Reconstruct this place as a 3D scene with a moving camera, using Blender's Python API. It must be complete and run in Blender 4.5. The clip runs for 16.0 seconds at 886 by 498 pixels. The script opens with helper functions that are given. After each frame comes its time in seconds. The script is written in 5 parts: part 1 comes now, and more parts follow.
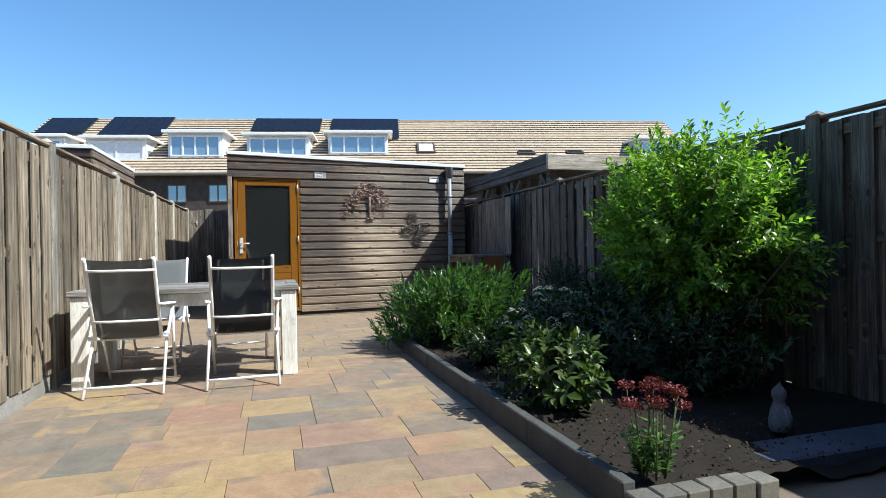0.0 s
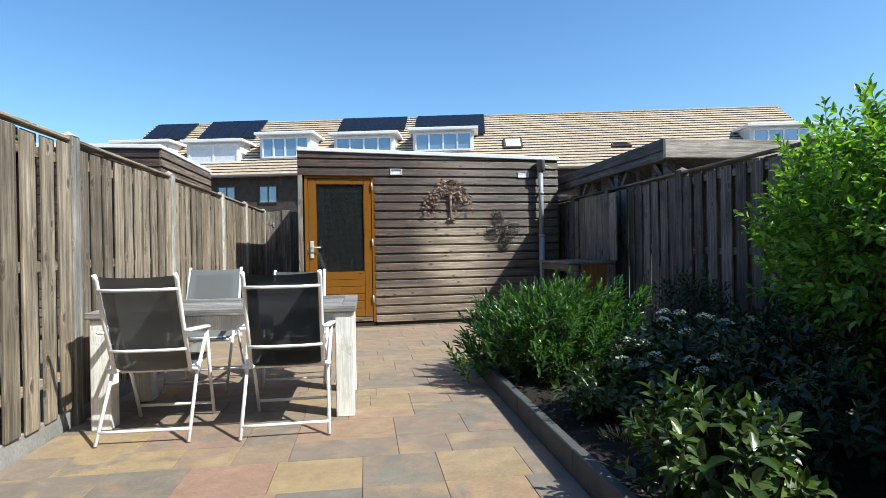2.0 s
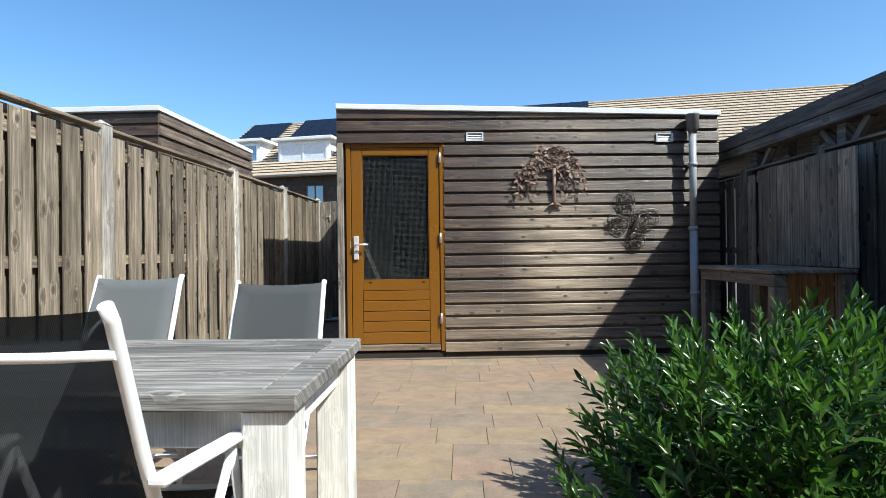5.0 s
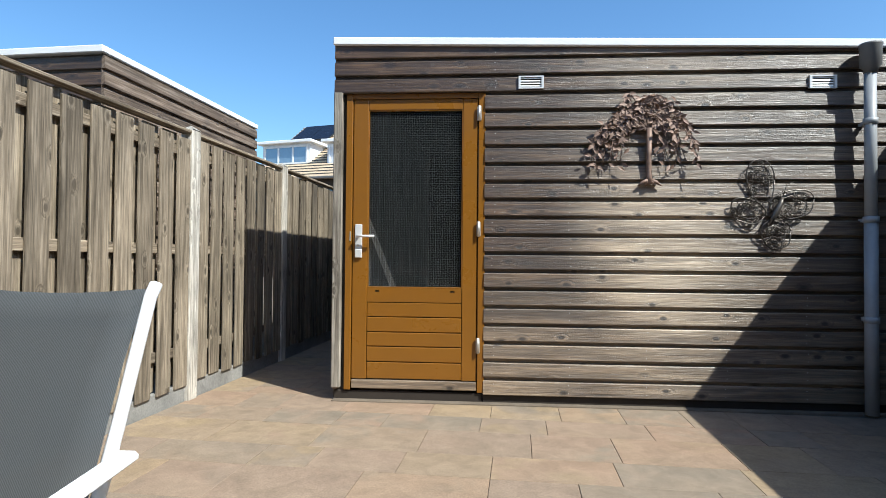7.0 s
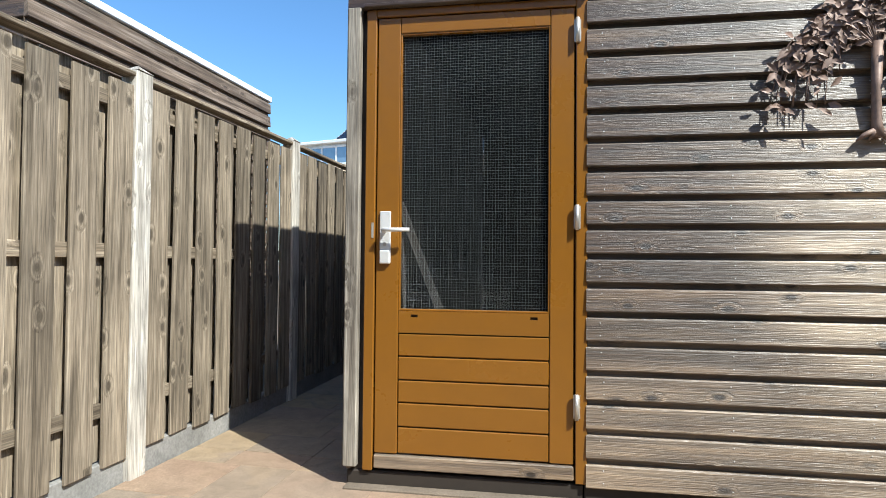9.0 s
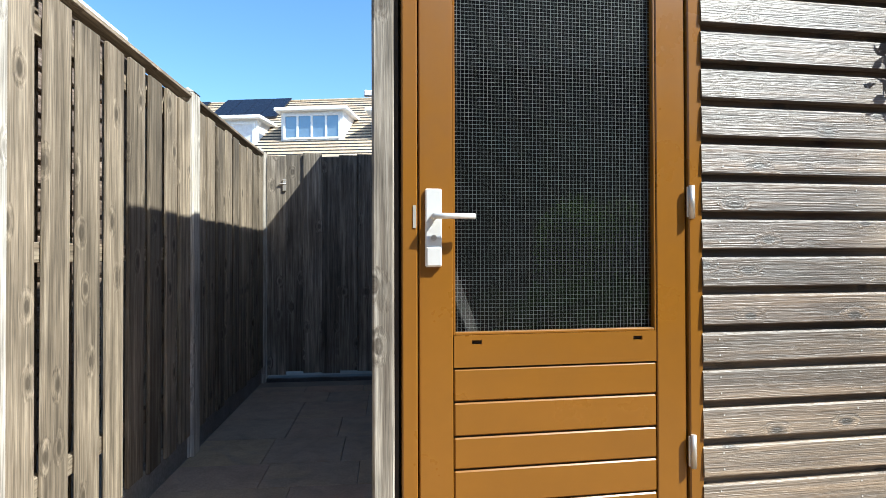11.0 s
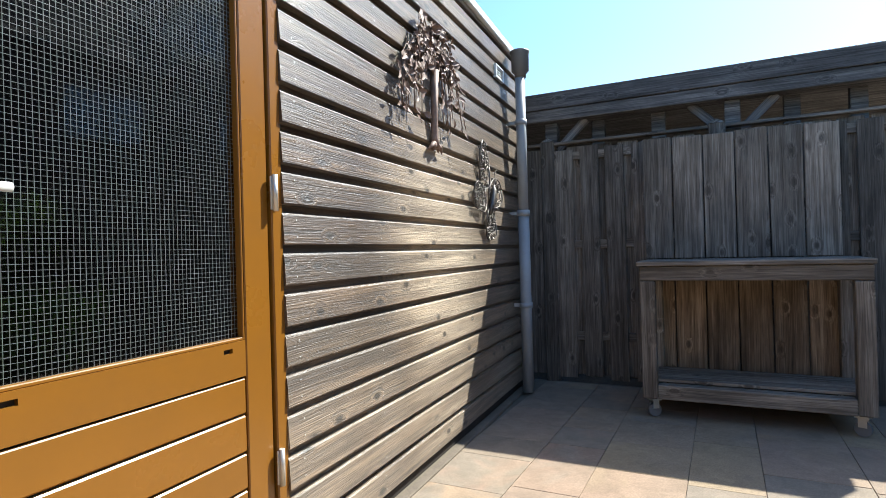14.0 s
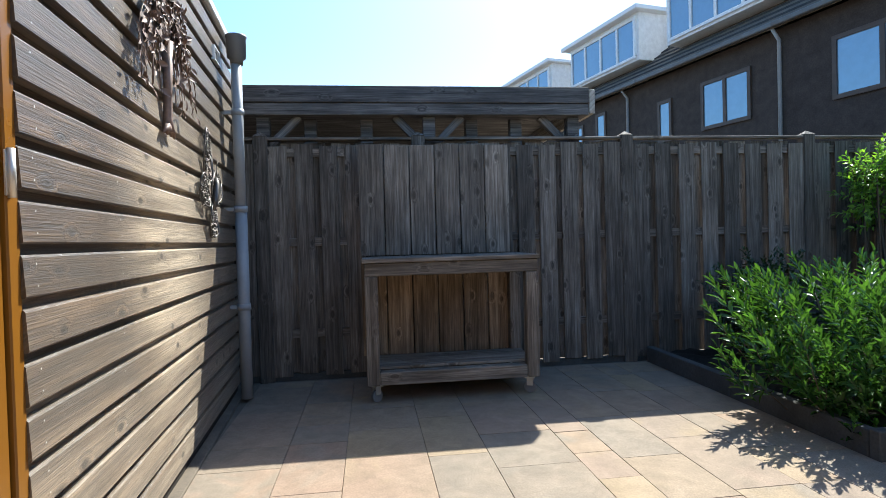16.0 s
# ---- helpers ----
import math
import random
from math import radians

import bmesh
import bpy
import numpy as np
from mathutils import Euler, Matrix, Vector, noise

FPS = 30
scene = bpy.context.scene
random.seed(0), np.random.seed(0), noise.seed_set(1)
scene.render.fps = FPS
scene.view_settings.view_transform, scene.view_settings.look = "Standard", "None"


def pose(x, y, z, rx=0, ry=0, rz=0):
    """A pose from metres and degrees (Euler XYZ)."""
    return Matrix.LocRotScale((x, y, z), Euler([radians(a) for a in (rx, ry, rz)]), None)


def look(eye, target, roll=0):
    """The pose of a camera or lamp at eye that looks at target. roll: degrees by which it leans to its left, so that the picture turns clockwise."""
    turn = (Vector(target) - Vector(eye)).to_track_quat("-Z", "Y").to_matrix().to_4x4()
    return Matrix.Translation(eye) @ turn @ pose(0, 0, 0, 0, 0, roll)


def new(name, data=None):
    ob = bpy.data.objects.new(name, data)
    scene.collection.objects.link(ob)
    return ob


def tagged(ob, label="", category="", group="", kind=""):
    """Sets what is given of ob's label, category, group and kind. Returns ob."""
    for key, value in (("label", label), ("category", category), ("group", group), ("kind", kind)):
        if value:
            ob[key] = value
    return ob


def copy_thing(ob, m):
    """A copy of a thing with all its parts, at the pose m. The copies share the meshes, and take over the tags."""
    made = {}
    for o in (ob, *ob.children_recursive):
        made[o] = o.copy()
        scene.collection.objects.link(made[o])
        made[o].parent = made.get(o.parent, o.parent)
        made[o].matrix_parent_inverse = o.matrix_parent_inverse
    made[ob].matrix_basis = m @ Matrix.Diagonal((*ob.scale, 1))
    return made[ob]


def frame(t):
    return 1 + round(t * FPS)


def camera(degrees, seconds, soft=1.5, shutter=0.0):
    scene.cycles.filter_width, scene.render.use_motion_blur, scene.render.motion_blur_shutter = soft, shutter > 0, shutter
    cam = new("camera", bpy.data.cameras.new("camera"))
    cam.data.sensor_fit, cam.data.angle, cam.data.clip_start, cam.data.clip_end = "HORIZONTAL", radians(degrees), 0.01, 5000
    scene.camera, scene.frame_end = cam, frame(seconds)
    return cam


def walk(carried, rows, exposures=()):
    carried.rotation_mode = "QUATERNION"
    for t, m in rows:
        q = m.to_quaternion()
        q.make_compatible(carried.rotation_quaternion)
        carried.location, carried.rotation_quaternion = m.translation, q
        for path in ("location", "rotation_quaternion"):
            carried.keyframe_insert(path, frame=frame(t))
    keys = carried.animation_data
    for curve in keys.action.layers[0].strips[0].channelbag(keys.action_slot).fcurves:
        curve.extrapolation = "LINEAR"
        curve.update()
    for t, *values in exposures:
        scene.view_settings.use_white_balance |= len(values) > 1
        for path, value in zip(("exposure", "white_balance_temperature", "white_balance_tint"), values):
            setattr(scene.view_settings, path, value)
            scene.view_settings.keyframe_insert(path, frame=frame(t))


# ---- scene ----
cam = camera(76.6, 16.0, soft=0.85)
PATH = [
    (0, (0.583, -9.257, 1.044), (1.159, -7.342, 1.042), -1.0),
    (0.5, (0.62, -9.054, 1.067), (1.129, -7.12, 1.068), -1.1),
    (1, (0.701, -8.809, 1.092), (1.121, -6.853, 1.089), -1.3),
    (1.5, (0.771, -8.555, 1.136), (1.091, -6.581, 1.129), -1.2),
    (2, (0.841, -8.215, 1.141), (1.117, -6.234, 1.136), -1.0),
    (2.5, (0.904, -7.827, 1.133), (1.153, -5.842, 1.126), -1.0),
    (3, (0.984, -7.407, 1.143), (1.159, -5.415, 1.138), -0.9),
    (3.5, (1.065, -6.972, 1.141), (1.176, -4.975, 1.138), -0.9),
    (4, (1.134, -6.534, 1.118), (1.189, -4.534, 1.12), -0.9),
    (4.5, (1.16, -6.127, 1.113), (1.146, -4.127, 1.116), -0.9),
    (7, (1.234, -3.923, 1.012), (0.968, -1.942, 1.050), 0.5),
    (7.5, (1.188, -3.555, 1.01), (0.849, -1.584, 1.053), 0.5),
    (8, (1.112, -3.164, 1.022), (0.747, -1.199, 1.073), 0.5),
    (8.5, (1.008, -2.792, 1.014), (0.61, -0.833, 1.071), 0.5),
    (9, (0.906, -2.47, 1.03), (0.479, -0.517, 1.077), 0.5),
    (11.5, (-0.201, -1.653, 1.058), (0.294, 0.286, 1.067), -0.3),
    (12, (-0.253, -1.597, 1.046), (0.569, 0.226, 1.061), -0.5),
    (12.5, (-0.284, -1.525, 1.015), (0.864, 0.113, 1.048), -1.1),
    (13, (-0.312, -1.416, 1.012), (1.105, -0.005, 1.04), -1.3),
    (13.5, (-0.311, -1.268, 1.027), (1.326, -0.12, 1.044), -1.5),
    (14, (-0.328, -1.165, 1.04), (1.462, -0.272, 1.049), -1.6),
    (14.5, (-0.373, -1.029, 1.03), (1.544, -0.458, 1.028), -1.7),
    (15, (-0.391, -0.895, 1.035), (1.597, -0.676, 1.018), -1.7),
    (15.5, (-0.378, -0.784, 1.051), (1.622, -0.833, 1.022), -1.7),
    (16, (-0.4, -0.748, 1.056), (1.583, -1.006, 1.023), -1.6),
]
walk(cam, [(t, look(eye, target, roll)) for t, eye, target, roll in PATH],
     exposures=[(t, e, 6050, 3.0) for t, e in ((0.0, 0.76), (2.5, 0.70), (4.5, 0.72), (7.0, 0.76), (9.0, 0.95), (11.5, 1.34), (12.5, 1.46), (16.0, 1.36))])

# ---- light: clear sky and one sun ----
SUN = Vector((0.75, -0.485, 1.02)).normalized()
world = bpy.data.worlds.new("sky")
scene.world = world
world.use_nodes = True
wn = world.node_tree.nodes
sky = wn.new("ShaderNodeTexSky")
sky.sky_type, sky.sun_disc = "NISHITA", False
sky.sun_elevation, sky.sun_rotation = math.asin(SUN.z), math.atan2(SUN.x, SUN.y)
sky.air_density, sky.dust_density, sky.ozone_density = 1.0, 1.0, 3.0
wn["Background"].inputs["Strength"].default_value = 0.124
rich = wn.new("ShaderNodeHueSaturation")
rich.inputs["Saturation"].default_value = 1.16
world.node_tree.links.new(sky.outputs[0], rich.inputs["Color"])
world.node_tree.links.new(rich.outputs[0], wn["Background"].inputs["Color"])
sun = new("sun", bpy.data.lights.new("sun", "SUN"))
sun.data.energy, sun.data.angle, sun.data.color = 4.6, radians(0.5), (1.0, 0.95, 0.87)
sun.matrix_world = look(SUN * 30, (0, 0, 0))


# ---- materials ----
class Nodes:
    """A short hand for building a node material."""

    def __init__(self, name):
        self.m = bpy.data.materials.new(name)
        self.m.use_nodes = True
        self.t = self.m.node_tree
        self.b = self.t.nodes["Principled BSDF"]

    def add(self, kind, **kw):
        n = self.t.nodes.new("ShaderNode" + kind)
        for k, v in kw.items():
            if k in n.inputs:
                n.inputs[k].default_value = v
        return n

    def link(self, a, b):
        self.t.links.new(a, b)

    def coords(self, scale, use="Object", shift=True):
        tc = self.add("TexCoord")
        src = tc.outputs[use]
        if shift:
            info = self.add("ObjectInfo")
            mul = self.t.nodes.new("ShaderNodeVectorMath")
            mul.operation = "SCALE"
            comb = self.add("CombineXYZ")
            self.link(info.outputs["Random"], comb.inputs[0])
            self.link(info.outputs["Random"], comb.inputs[1])
            self.link(info.outputs["Random"], comb.inputs[2])
            self.link(comb.outputs[0], mul.inputs[0])
            mul.inputs["Scale"].default_value = 57.0
            add = self.t.nodes.new("ShaderNodeVectorMath")
            add.operation = "ADD"
            self.link(src, add.inputs[0])
            self.link(mul.outputs[0], add.inputs[1])
            src = add.outputs[0]
        mp = self.add("Mapping")
        mp.inputs["Scale"].default_value = scale
        self.link(src, mp.inputs["Vector"])
        return mp.outputs[0]

    def noise(self, vec, scale, detail=4.0, rough=0.6, dist=0.0):
        n = self.add("TexNoise")
        n.inputs["Scale"].default_value, n.inputs["Detail"].default_value = scale, detail
        n.inputs["Roughness"].default_value, n.inputs["Distortion"].default_value = rough, dist
        self.link(vec, n.inputs["Vector"])
        return n.outputs["Fac"]

    def ramp(self, fac, stops):
        r = self.add("ValToRGB")
        while len(r.color_ramp.elements) < len(stops):
            r.color_ramp.elements.new(0.5)
        for e, (p, c) in zip(r.color_ramp.elements, stops):
            e.position = p
            e.color = (c, c, c, 1) if isinstance(c, (int, float)) else (*c, 1)
        self.link(fac, r.inputs[0])
        return r.outputs[0]

    def mix(self, fac, a, b, mode="MIX"):
        m = self.t.nodes.new("ShaderNodeMix")
        m.data_type, m.blend_type = "RGBA", mode
        for sock, v in ((m.inputs[0], fac), (m.inputs[6], a), (m.inputs[7], b)):
            if isinstance(v, (int, float)):
                sock.default_value = v
            elif isinstance(v, tuple):
                sock.default_value = (*v, 1)
            else:
                self.link(v, sock)
        return m.outputs[2]

    def bump(self, height, strength, dist):
        b = self.add("Bump")
        b.inputs["Strength"].default_value, b.inputs["Distance"].default_value = strength, dist
        self.link(height, b.inputs["Height"])
        self.link(b.outputs[0], self.b.inputs["Normal"])

    def done(self, color=None, rough=0.6, metal=0.0, spec=0.5):
        if color is not None:
            if isinstance(color, tuple):
                self.b.inputs["Base Color"].default_value = (*color, 1)
            else:
                self.link(color, self.b.inputs["Base Color"])
        if isinstance(rough, (int, float)):
            self.b.inputs["Roughness"].default_value = rough
        else:
            self.link(rough, self.b.inputs["Roughness"])
        self.b.inputs["Metallic"].default_value = metal
        self.b.inputs["Specular IOR Level"].default_value = spec
        return self.m


def wood(name, dark, mid, light, axis="z", rough=0.7, knots=0.6, streak=1.0, spec=0.4, tone=0.35, relief=0.7, fuzz=0.0, line=0.5, oiled=False, silver_light=None):
    """Sawn weathered softwood: grain lines along one axis that bend round knots, blotches; each piece has its own tone."""
    n = Nodes(name)
    obj = n.coords((1, 1, 1))
    sep = n.add("SeparateXYZ")
    n.link(obj, sep.inputs[0])
    along = sep.outputs["xyz".index(axis)]
    across = n.add("Math")
    across.operation = "ADD"
    rest = [k for k in range(3) if k != "xyz".index(axis)]
    n.link(sep.outputs[rest[0]], across.inputs[0])
    n.link(sep.outputs[rest[1]], across.inputs[1])

    def flat(ks, kc, push=None):
        c = n.add("CombineXYZ")
        for src, k, slot in ((along, ks, 0), (across.outputs[0], kc, 1)):
            m = n.add("Math")
            m.operation = "MULTIPLY"
            n.link(src, m.inputs[0])
            m.inputs[1].default_value = k
            n.link(m.outputs[0], c.inputs[slot])
        if push is not None:
            n.link(push, c.inputs[2])
        return c.outputs[0]

    vor = n.add("TexVoronoi")
    vor.voronoi_dimensions = "2D"
    vor.inputs["Scale"].default_value = 1.0
    n.link(flat(4.6, 8.0), vor.inputs["Vector"])
    dist = vor.outputs["Distance"]
    pick = n.add("SeparateColor")
    n.link(vor.outputs["Color"], pick.inputs[0])
    some = n.ramp(pick.outputs[0], [(0.60, 0.0), (0.66, 1.0)])
    halo = n.mix(1.0, n.ramp(dist, [(0.0, 1.0), (0.30, 0.0)]), some, "MULTIPLY")
    bend = n.add("Math")
    bend.operation = "MULTIPLY"
    n.link(halo, bend.inputs[0])
    bend.inputs[1].default_value = 2.6
    grain = n.noise(flat(1.2, 34.0 * streak, bend.outputs[0]), 1.0, 5.0, 0.62, 0.35)
    fine = n.noise(flat(5.0, 190.0 * streak, bend.outputs[0]), 1.0, 3.0, 0.6)
    base = n.ramp(grain, [(0.33, dark), (0.50, mid), (0.66, light)])
    base = n.mix(0.85, base, n.ramp(fine, [(0.32, line), (0.62, 1.30)]), "MULTIPLY")
    blot = n.noise(flat(1.6, 4.0), 1.3, 4.0, 0.62)
    base = n.mix(0.85, base, n.ramp(blot, [(0.32, 0.60), (0.68, 1.30)]), "MULTIPLY")
    info = n.add("ObjectInfo")
    base = n.mix(1.0, base, n.ramp(info.outputs["Random"], [(0.0, 1.0 - tone), (1.0, 1.0 + tone)]), "MULTIPLY")
    if silver_light is not None:
        # rain-silvered splash zone near the ground plus a painted patch of light on the wall, broken up along the grain
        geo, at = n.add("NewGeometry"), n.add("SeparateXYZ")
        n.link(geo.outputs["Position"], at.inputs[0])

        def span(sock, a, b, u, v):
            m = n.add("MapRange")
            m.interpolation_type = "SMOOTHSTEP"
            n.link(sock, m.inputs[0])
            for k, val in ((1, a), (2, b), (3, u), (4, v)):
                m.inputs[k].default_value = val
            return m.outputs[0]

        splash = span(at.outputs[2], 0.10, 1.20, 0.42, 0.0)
        # bright patch of light on the wall, put into the board colour
        lit_patch = n.mix(1.0, span(at.outputs[0], 1.45, 2.10, 0.0, 1.0), span(at.outputs[0], 2.35, 3.0, 1.0, 0.15), "MULTIPLY")
        lit_patch = n.mix(1.0, lit_patch, span(at.outputs[2], 1.30, 1.75, 1.0, 0.30), "MULTIPLY")
        lit_patch = n.mix(1.0, lit_patch, span(at.outputs[2], 0.3, 1.0, 0.55, 1.0), "MULTIPLY")
        weather_light = n.mix(1.0, splash, lit_patch, "LIGHTEN")
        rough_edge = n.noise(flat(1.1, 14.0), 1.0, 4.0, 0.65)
        weather_light = n.mix(1.0, weather_light, n.ramp(rough_edge, [(0.34, 0.30), (0.58, 1.0)]), "MULTIPLY")
        pale = n.mix(1.0, silver_light, n.ramp(grain, [(0.30, 0.55), (0.68, 1.25)]), "MULTIPLY")
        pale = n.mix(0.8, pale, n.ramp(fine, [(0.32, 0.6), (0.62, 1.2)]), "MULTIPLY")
        base = n.mix(weather_light, base, pale)
    kn = n.mix(1.0, n.ramp(dist, [(0.07, 1.0), (0.11, 0.5), (0.15, 0.0)]), some, "MULTIPLY")
    kf = n.add("Math")
    kf.operation = "MULTIPLY"
    n.link(kn, kf.inputs[0])
    kf.inputs[1].default_value = knots
    base = n.mix(kf.outputs[0], base, tuple(0.55 * c for c in dark))
    both = n.mix(0.5, grain, fine)
    n.b.inputs["Sheen Weight"].default_value = fuzz
    n.b.inputs["Sheen Roughness"].default_value = 0.35
    n.b.inputs["Sheen Tint"].default_value = (1.0, 0.86, 0.67, 1)
    n.bump(both, min(1.0, relief), 0.004 * max(1.0, relief))
    gloss = n.ramp(grain, [(0.3, min(1, rough + 0.15)), (0.7, rough - 0.08)])
    if oiled:
        # remains of oil lie in broad patches across the wall
        patch = n.noise(n.coords((1, 1, 1), "Object", False), 0.9, 3.0, 0.55)
        gloss = n.mix(0.8, gloss, n.ramp(patch, [(0.38, 0.56), (0.55, 0.40)]))
        # the planed grain runs along the boards, so highlights spread upright
        up = n.add("CombineXYZ")
        up.inputs[2].default_value = 1.0
        n.link(up.outputs[0], n.b.inputs["Tangent"])
        n.b.inputs["Anisotropic"].default_value = 0.6
    return n.done(base, gloss, 0, spec)


def plain(name, color, rough=0.5, metal=0.0, spec=0.5, vary=0.12, scale=6.0, bump=0.0):
    """Paint, metal or plastic with slight unevenness and dirt."""
    n = Nodes(name)
    f = n.noise(n.coords((1, 1, 1)), scale, 5.0, 0.65)
    c = n.mix(1.0, color, n.ramp(f, [(0.3, 1 - vary), (0.7, 1 + vary)]), "MULTIPLY")
    if bump:
        n.bump(n.noise(n.coords((1, 1, 1)), scale * 12, 3.0), bump, 0.002)
    return n.done(c, n.ramp(f, [(0.3, min(1, rough + 0.08)), (0.7, max(0.02, rough - 0.08))]), metal, spec)


def stone(name, stops, rough=0.85, grit=90.0, bump=0.35, random_tone=True):
    """Concrete or paving: a tone for each piece from the stops, with clouds and grit."""
    n = Nodes(name)
    info = n.add("ObjectInfo")
    isl = n.add("NewGeometry")
    pick = n.add("Math")
    pick.operation = "FRACT"
    su = n.add("Math")
    su.operation = "ADD"
    n.link(info.outputs["Random"], su.inputs[0])
    n.link(isl.outputs["Random Per Island"], su.inputs[1])
    n.link(su.outputs[0], pick.inputs[0])
    c = n.ramp(pick.outputs[0], stops)
    cloud = n.noise(n.coords((1, 1, 1)), 3.5, 5.0, 0.65, 0.4)
    c = n.mix(1.0, c, n.ramp(cloud, [(0.3, 0.74), (0.7, 1.22)]), "MULTIPLY")
    g = n.noise(n.coords((1, 1, 1)), grit, 3.0, 0.7)
    c = n.mix(1.0, c, n.ramp(g, [(0.3, 0.78), (0.7, 1.2)]), "MULTIPLY")
    n.bump(g, bump, 0.003)
    return n.done(c, rough, 0, 0.3)


def leafy(name, dark, light, rough=0.45, trans=0.35):
    n = Nodes(name)
    isl = n.add("NewGeometry")
    c = n.ramp(isl.outputs["Random Per Island"], [(0.0, dark), (0.6, tuple(0.5 * (a + b) for a, b in zip(dark, light))), (1.0, light)])
    f = n.noise(n.coords((1, 1, 1), shift=False), 3.0, 3.0)
    c = n.mix(1.0, c, n.ramp(f, [(0.3, 0.75), (0.7, 1.25)]), "MULTIPLY")
    n.done(c, rough, 0, 0.5)
    tr = n.add("BsdfTranslucent")
    n.link(n.mix(1.0, c, (1.3, 1.5, 0.5), "MULTIPLY"), tr.inputs["Color"])
    ms = n.add("MixShader")
    ms.inputs[0].default_value = trans
    n.link(n.b.outputs[0], ms.inputs[1])
    n.link(tr.outputs[0], ms.inputs[2])
    n.link(ms.outputs[0], n.t.nodes["Material Output"].inputs["Surface"])
    return n.m


# last tone colours the splash zone and the painted patch of light
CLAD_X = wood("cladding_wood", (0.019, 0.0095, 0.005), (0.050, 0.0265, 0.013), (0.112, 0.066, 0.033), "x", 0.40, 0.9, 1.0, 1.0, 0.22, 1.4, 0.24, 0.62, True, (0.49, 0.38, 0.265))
CLAD_Y = wood("cladding_wood_side", (0.075, 0.052, 0.037), (0.16, 0.115, 0.08), (0.28, 0.22, 0.17), "y", 0.55, 0.7)
TRIM_Z = wood("corner_wood", (0.14, 0.115, 0.09), (0.27, 0.235, 0.19), (0.42, 0.38, 0.32), "z", 0.75, 0.6)
FENCE_L = wood("fence_wood", (0.115, 0.09, 0.062), (0.215, 0.172, 0.123), (0.325, 0.268, 0.198), "z", 0.78, 0.85)
FENCE_LY = wood("fence_rail_wood", (0.12, 0.092, 0.062), (0.235, 0.185, 0.13), (0.36, 0.30, 0.22), "y", 0.78, 0.4)
# darker copies of the fence wood with the right side's shade in their colour
FENCE_R = wood("fence_wood_shaded", (0.080, 0.064, 0.050), (0.150, 0.123, 0.098), (0.226, 0.192, 0.158), "z", 0.8, 0.8)
FENCE_RY = wood("fence_rail_wood_shaded", (0.080, 0.064, 0.050), (0.150, 0.123, 0.098), (0.226, 0.192, 0.158), "y", 0.8, 0.4)
GATE_W = wood("gate_wood", (0.09, 0.075, 0.06), (0.17, 0.145, 0.115), (0.27, 0.235, 0.19), "z", 0.8, 0.6)
POST_W = wood("post_wood", (0.21, 0.19, 0.16), (0.34, 0.31, 0.27), (0.48, 0.45, 0.40), "z", 0.8, 0.3, 0.8)
BEAM_Y = wood("beam_wood", (0.068, 0.064, 0.061), (0.128, 0.119, 0.115), (0.204, 0.191, 0.178), "y", 0.8, 0.3)
BEAM_X = wood("beam_wood_light", (0.22, 0.19, 0.155), (0.38, 0.34, 0.29), (0.52, 0.47, 0.40), "x", 0.8, 0.5)
BENCH_Y = wood("bench_wood", (0.104, 0.084, 0.064), (0.184, 0.152, 0.120), (0.272, 0.232, 0.188), "y", 0.75, 0.7)
BENCH_Z = wood("bench_board_wood", (0.104, 0.084, 0.064), (0.184, 0.152, 0.120), (0.272, 0.232, 0.188), "z", 0.75, 0.7)
WARM_Z = wood("sheltered_board_wood", (0.11, 0.072, 0.043), (0.19, 0.128, 0.078), (0.28, 0.20, 0.13), "z", 0.75, 0.7)
TABLE_X = wood("table_top_wood", (0.10, 0.092, 0.082), (0.19, 0.177, 0.160), (0.31, 0.29, 0.265), "x", 0.8, 0.4)
WHITE_W = wood("white_painted_wood", (0.66, 0.64, 0.58), (0.72, 0.70, 0.65), (0.76, 0.75, 0.71), "z", 0.6, 0.10, 1.0, 0.4, 0.05, 0.4, 0.0, 0.90)
ORANGE = plain("orange_brown_paint", (0.212, 0.086, 0.0085), 0.32, 0, 0.5, 0.07, 3.0)
# near-black stand-in for shade in gaps, grooves and behind the boards
DARK_GAP = plain("dark_gap_shade", (0.03, 0.022, 0.016), 0.8)
STEEL = plain("brushed_steel", (0.74, 0.73, 0.71), 0.38, 0.35, 0.5, 0.06)
HINGE = plain("galvanised_hinge", (0.60, 0.56, 0.50), 0.42, 0.7)
TRIM_WHITE = plain("white_roof_trim", (0.78, 0.79, 0.80), 0.4, 0.0, 0.5, 0.05)
BITUMEN = plain("roof_felt", (0.05, 0.05, 0.052), 0.9, 0, 0.3, 0.2, 9)
PIPE = plain("grey_plastic_pipe", (0.30, 0.31, 0.32), 0.45, 0, 0.5, 0.1)
HOPPER = plain("dark_hopper", (0.13, 0.125, 0.12), 0.5, 0, 0.5, 0.1)
VENT = plain("aluminium_vent", (0.72, 0.73, 0.74), 0.4, 0.3)
COPPER = plain("rusty_metal", (0.205, 0.132, 0.098), 0.6, 0.12, 0.5, 0.35, 20)
IRON = plain("dark_wire", (0.12, 0.105, 0.092), 0.42, 0.7, 0.5, 0.3, 20)
WHITE_TUBE = plain("white_lacquered_tube", (0.82, 0.82, 0.82), 0.3, 0, 0.5, 0.03)
CONCRETE = stone("grey_concrete", [(0.0, (0.20, 0.195, 0.18)), (1.0, (0.28, 0.27, 0.255))], 0.9, 70)
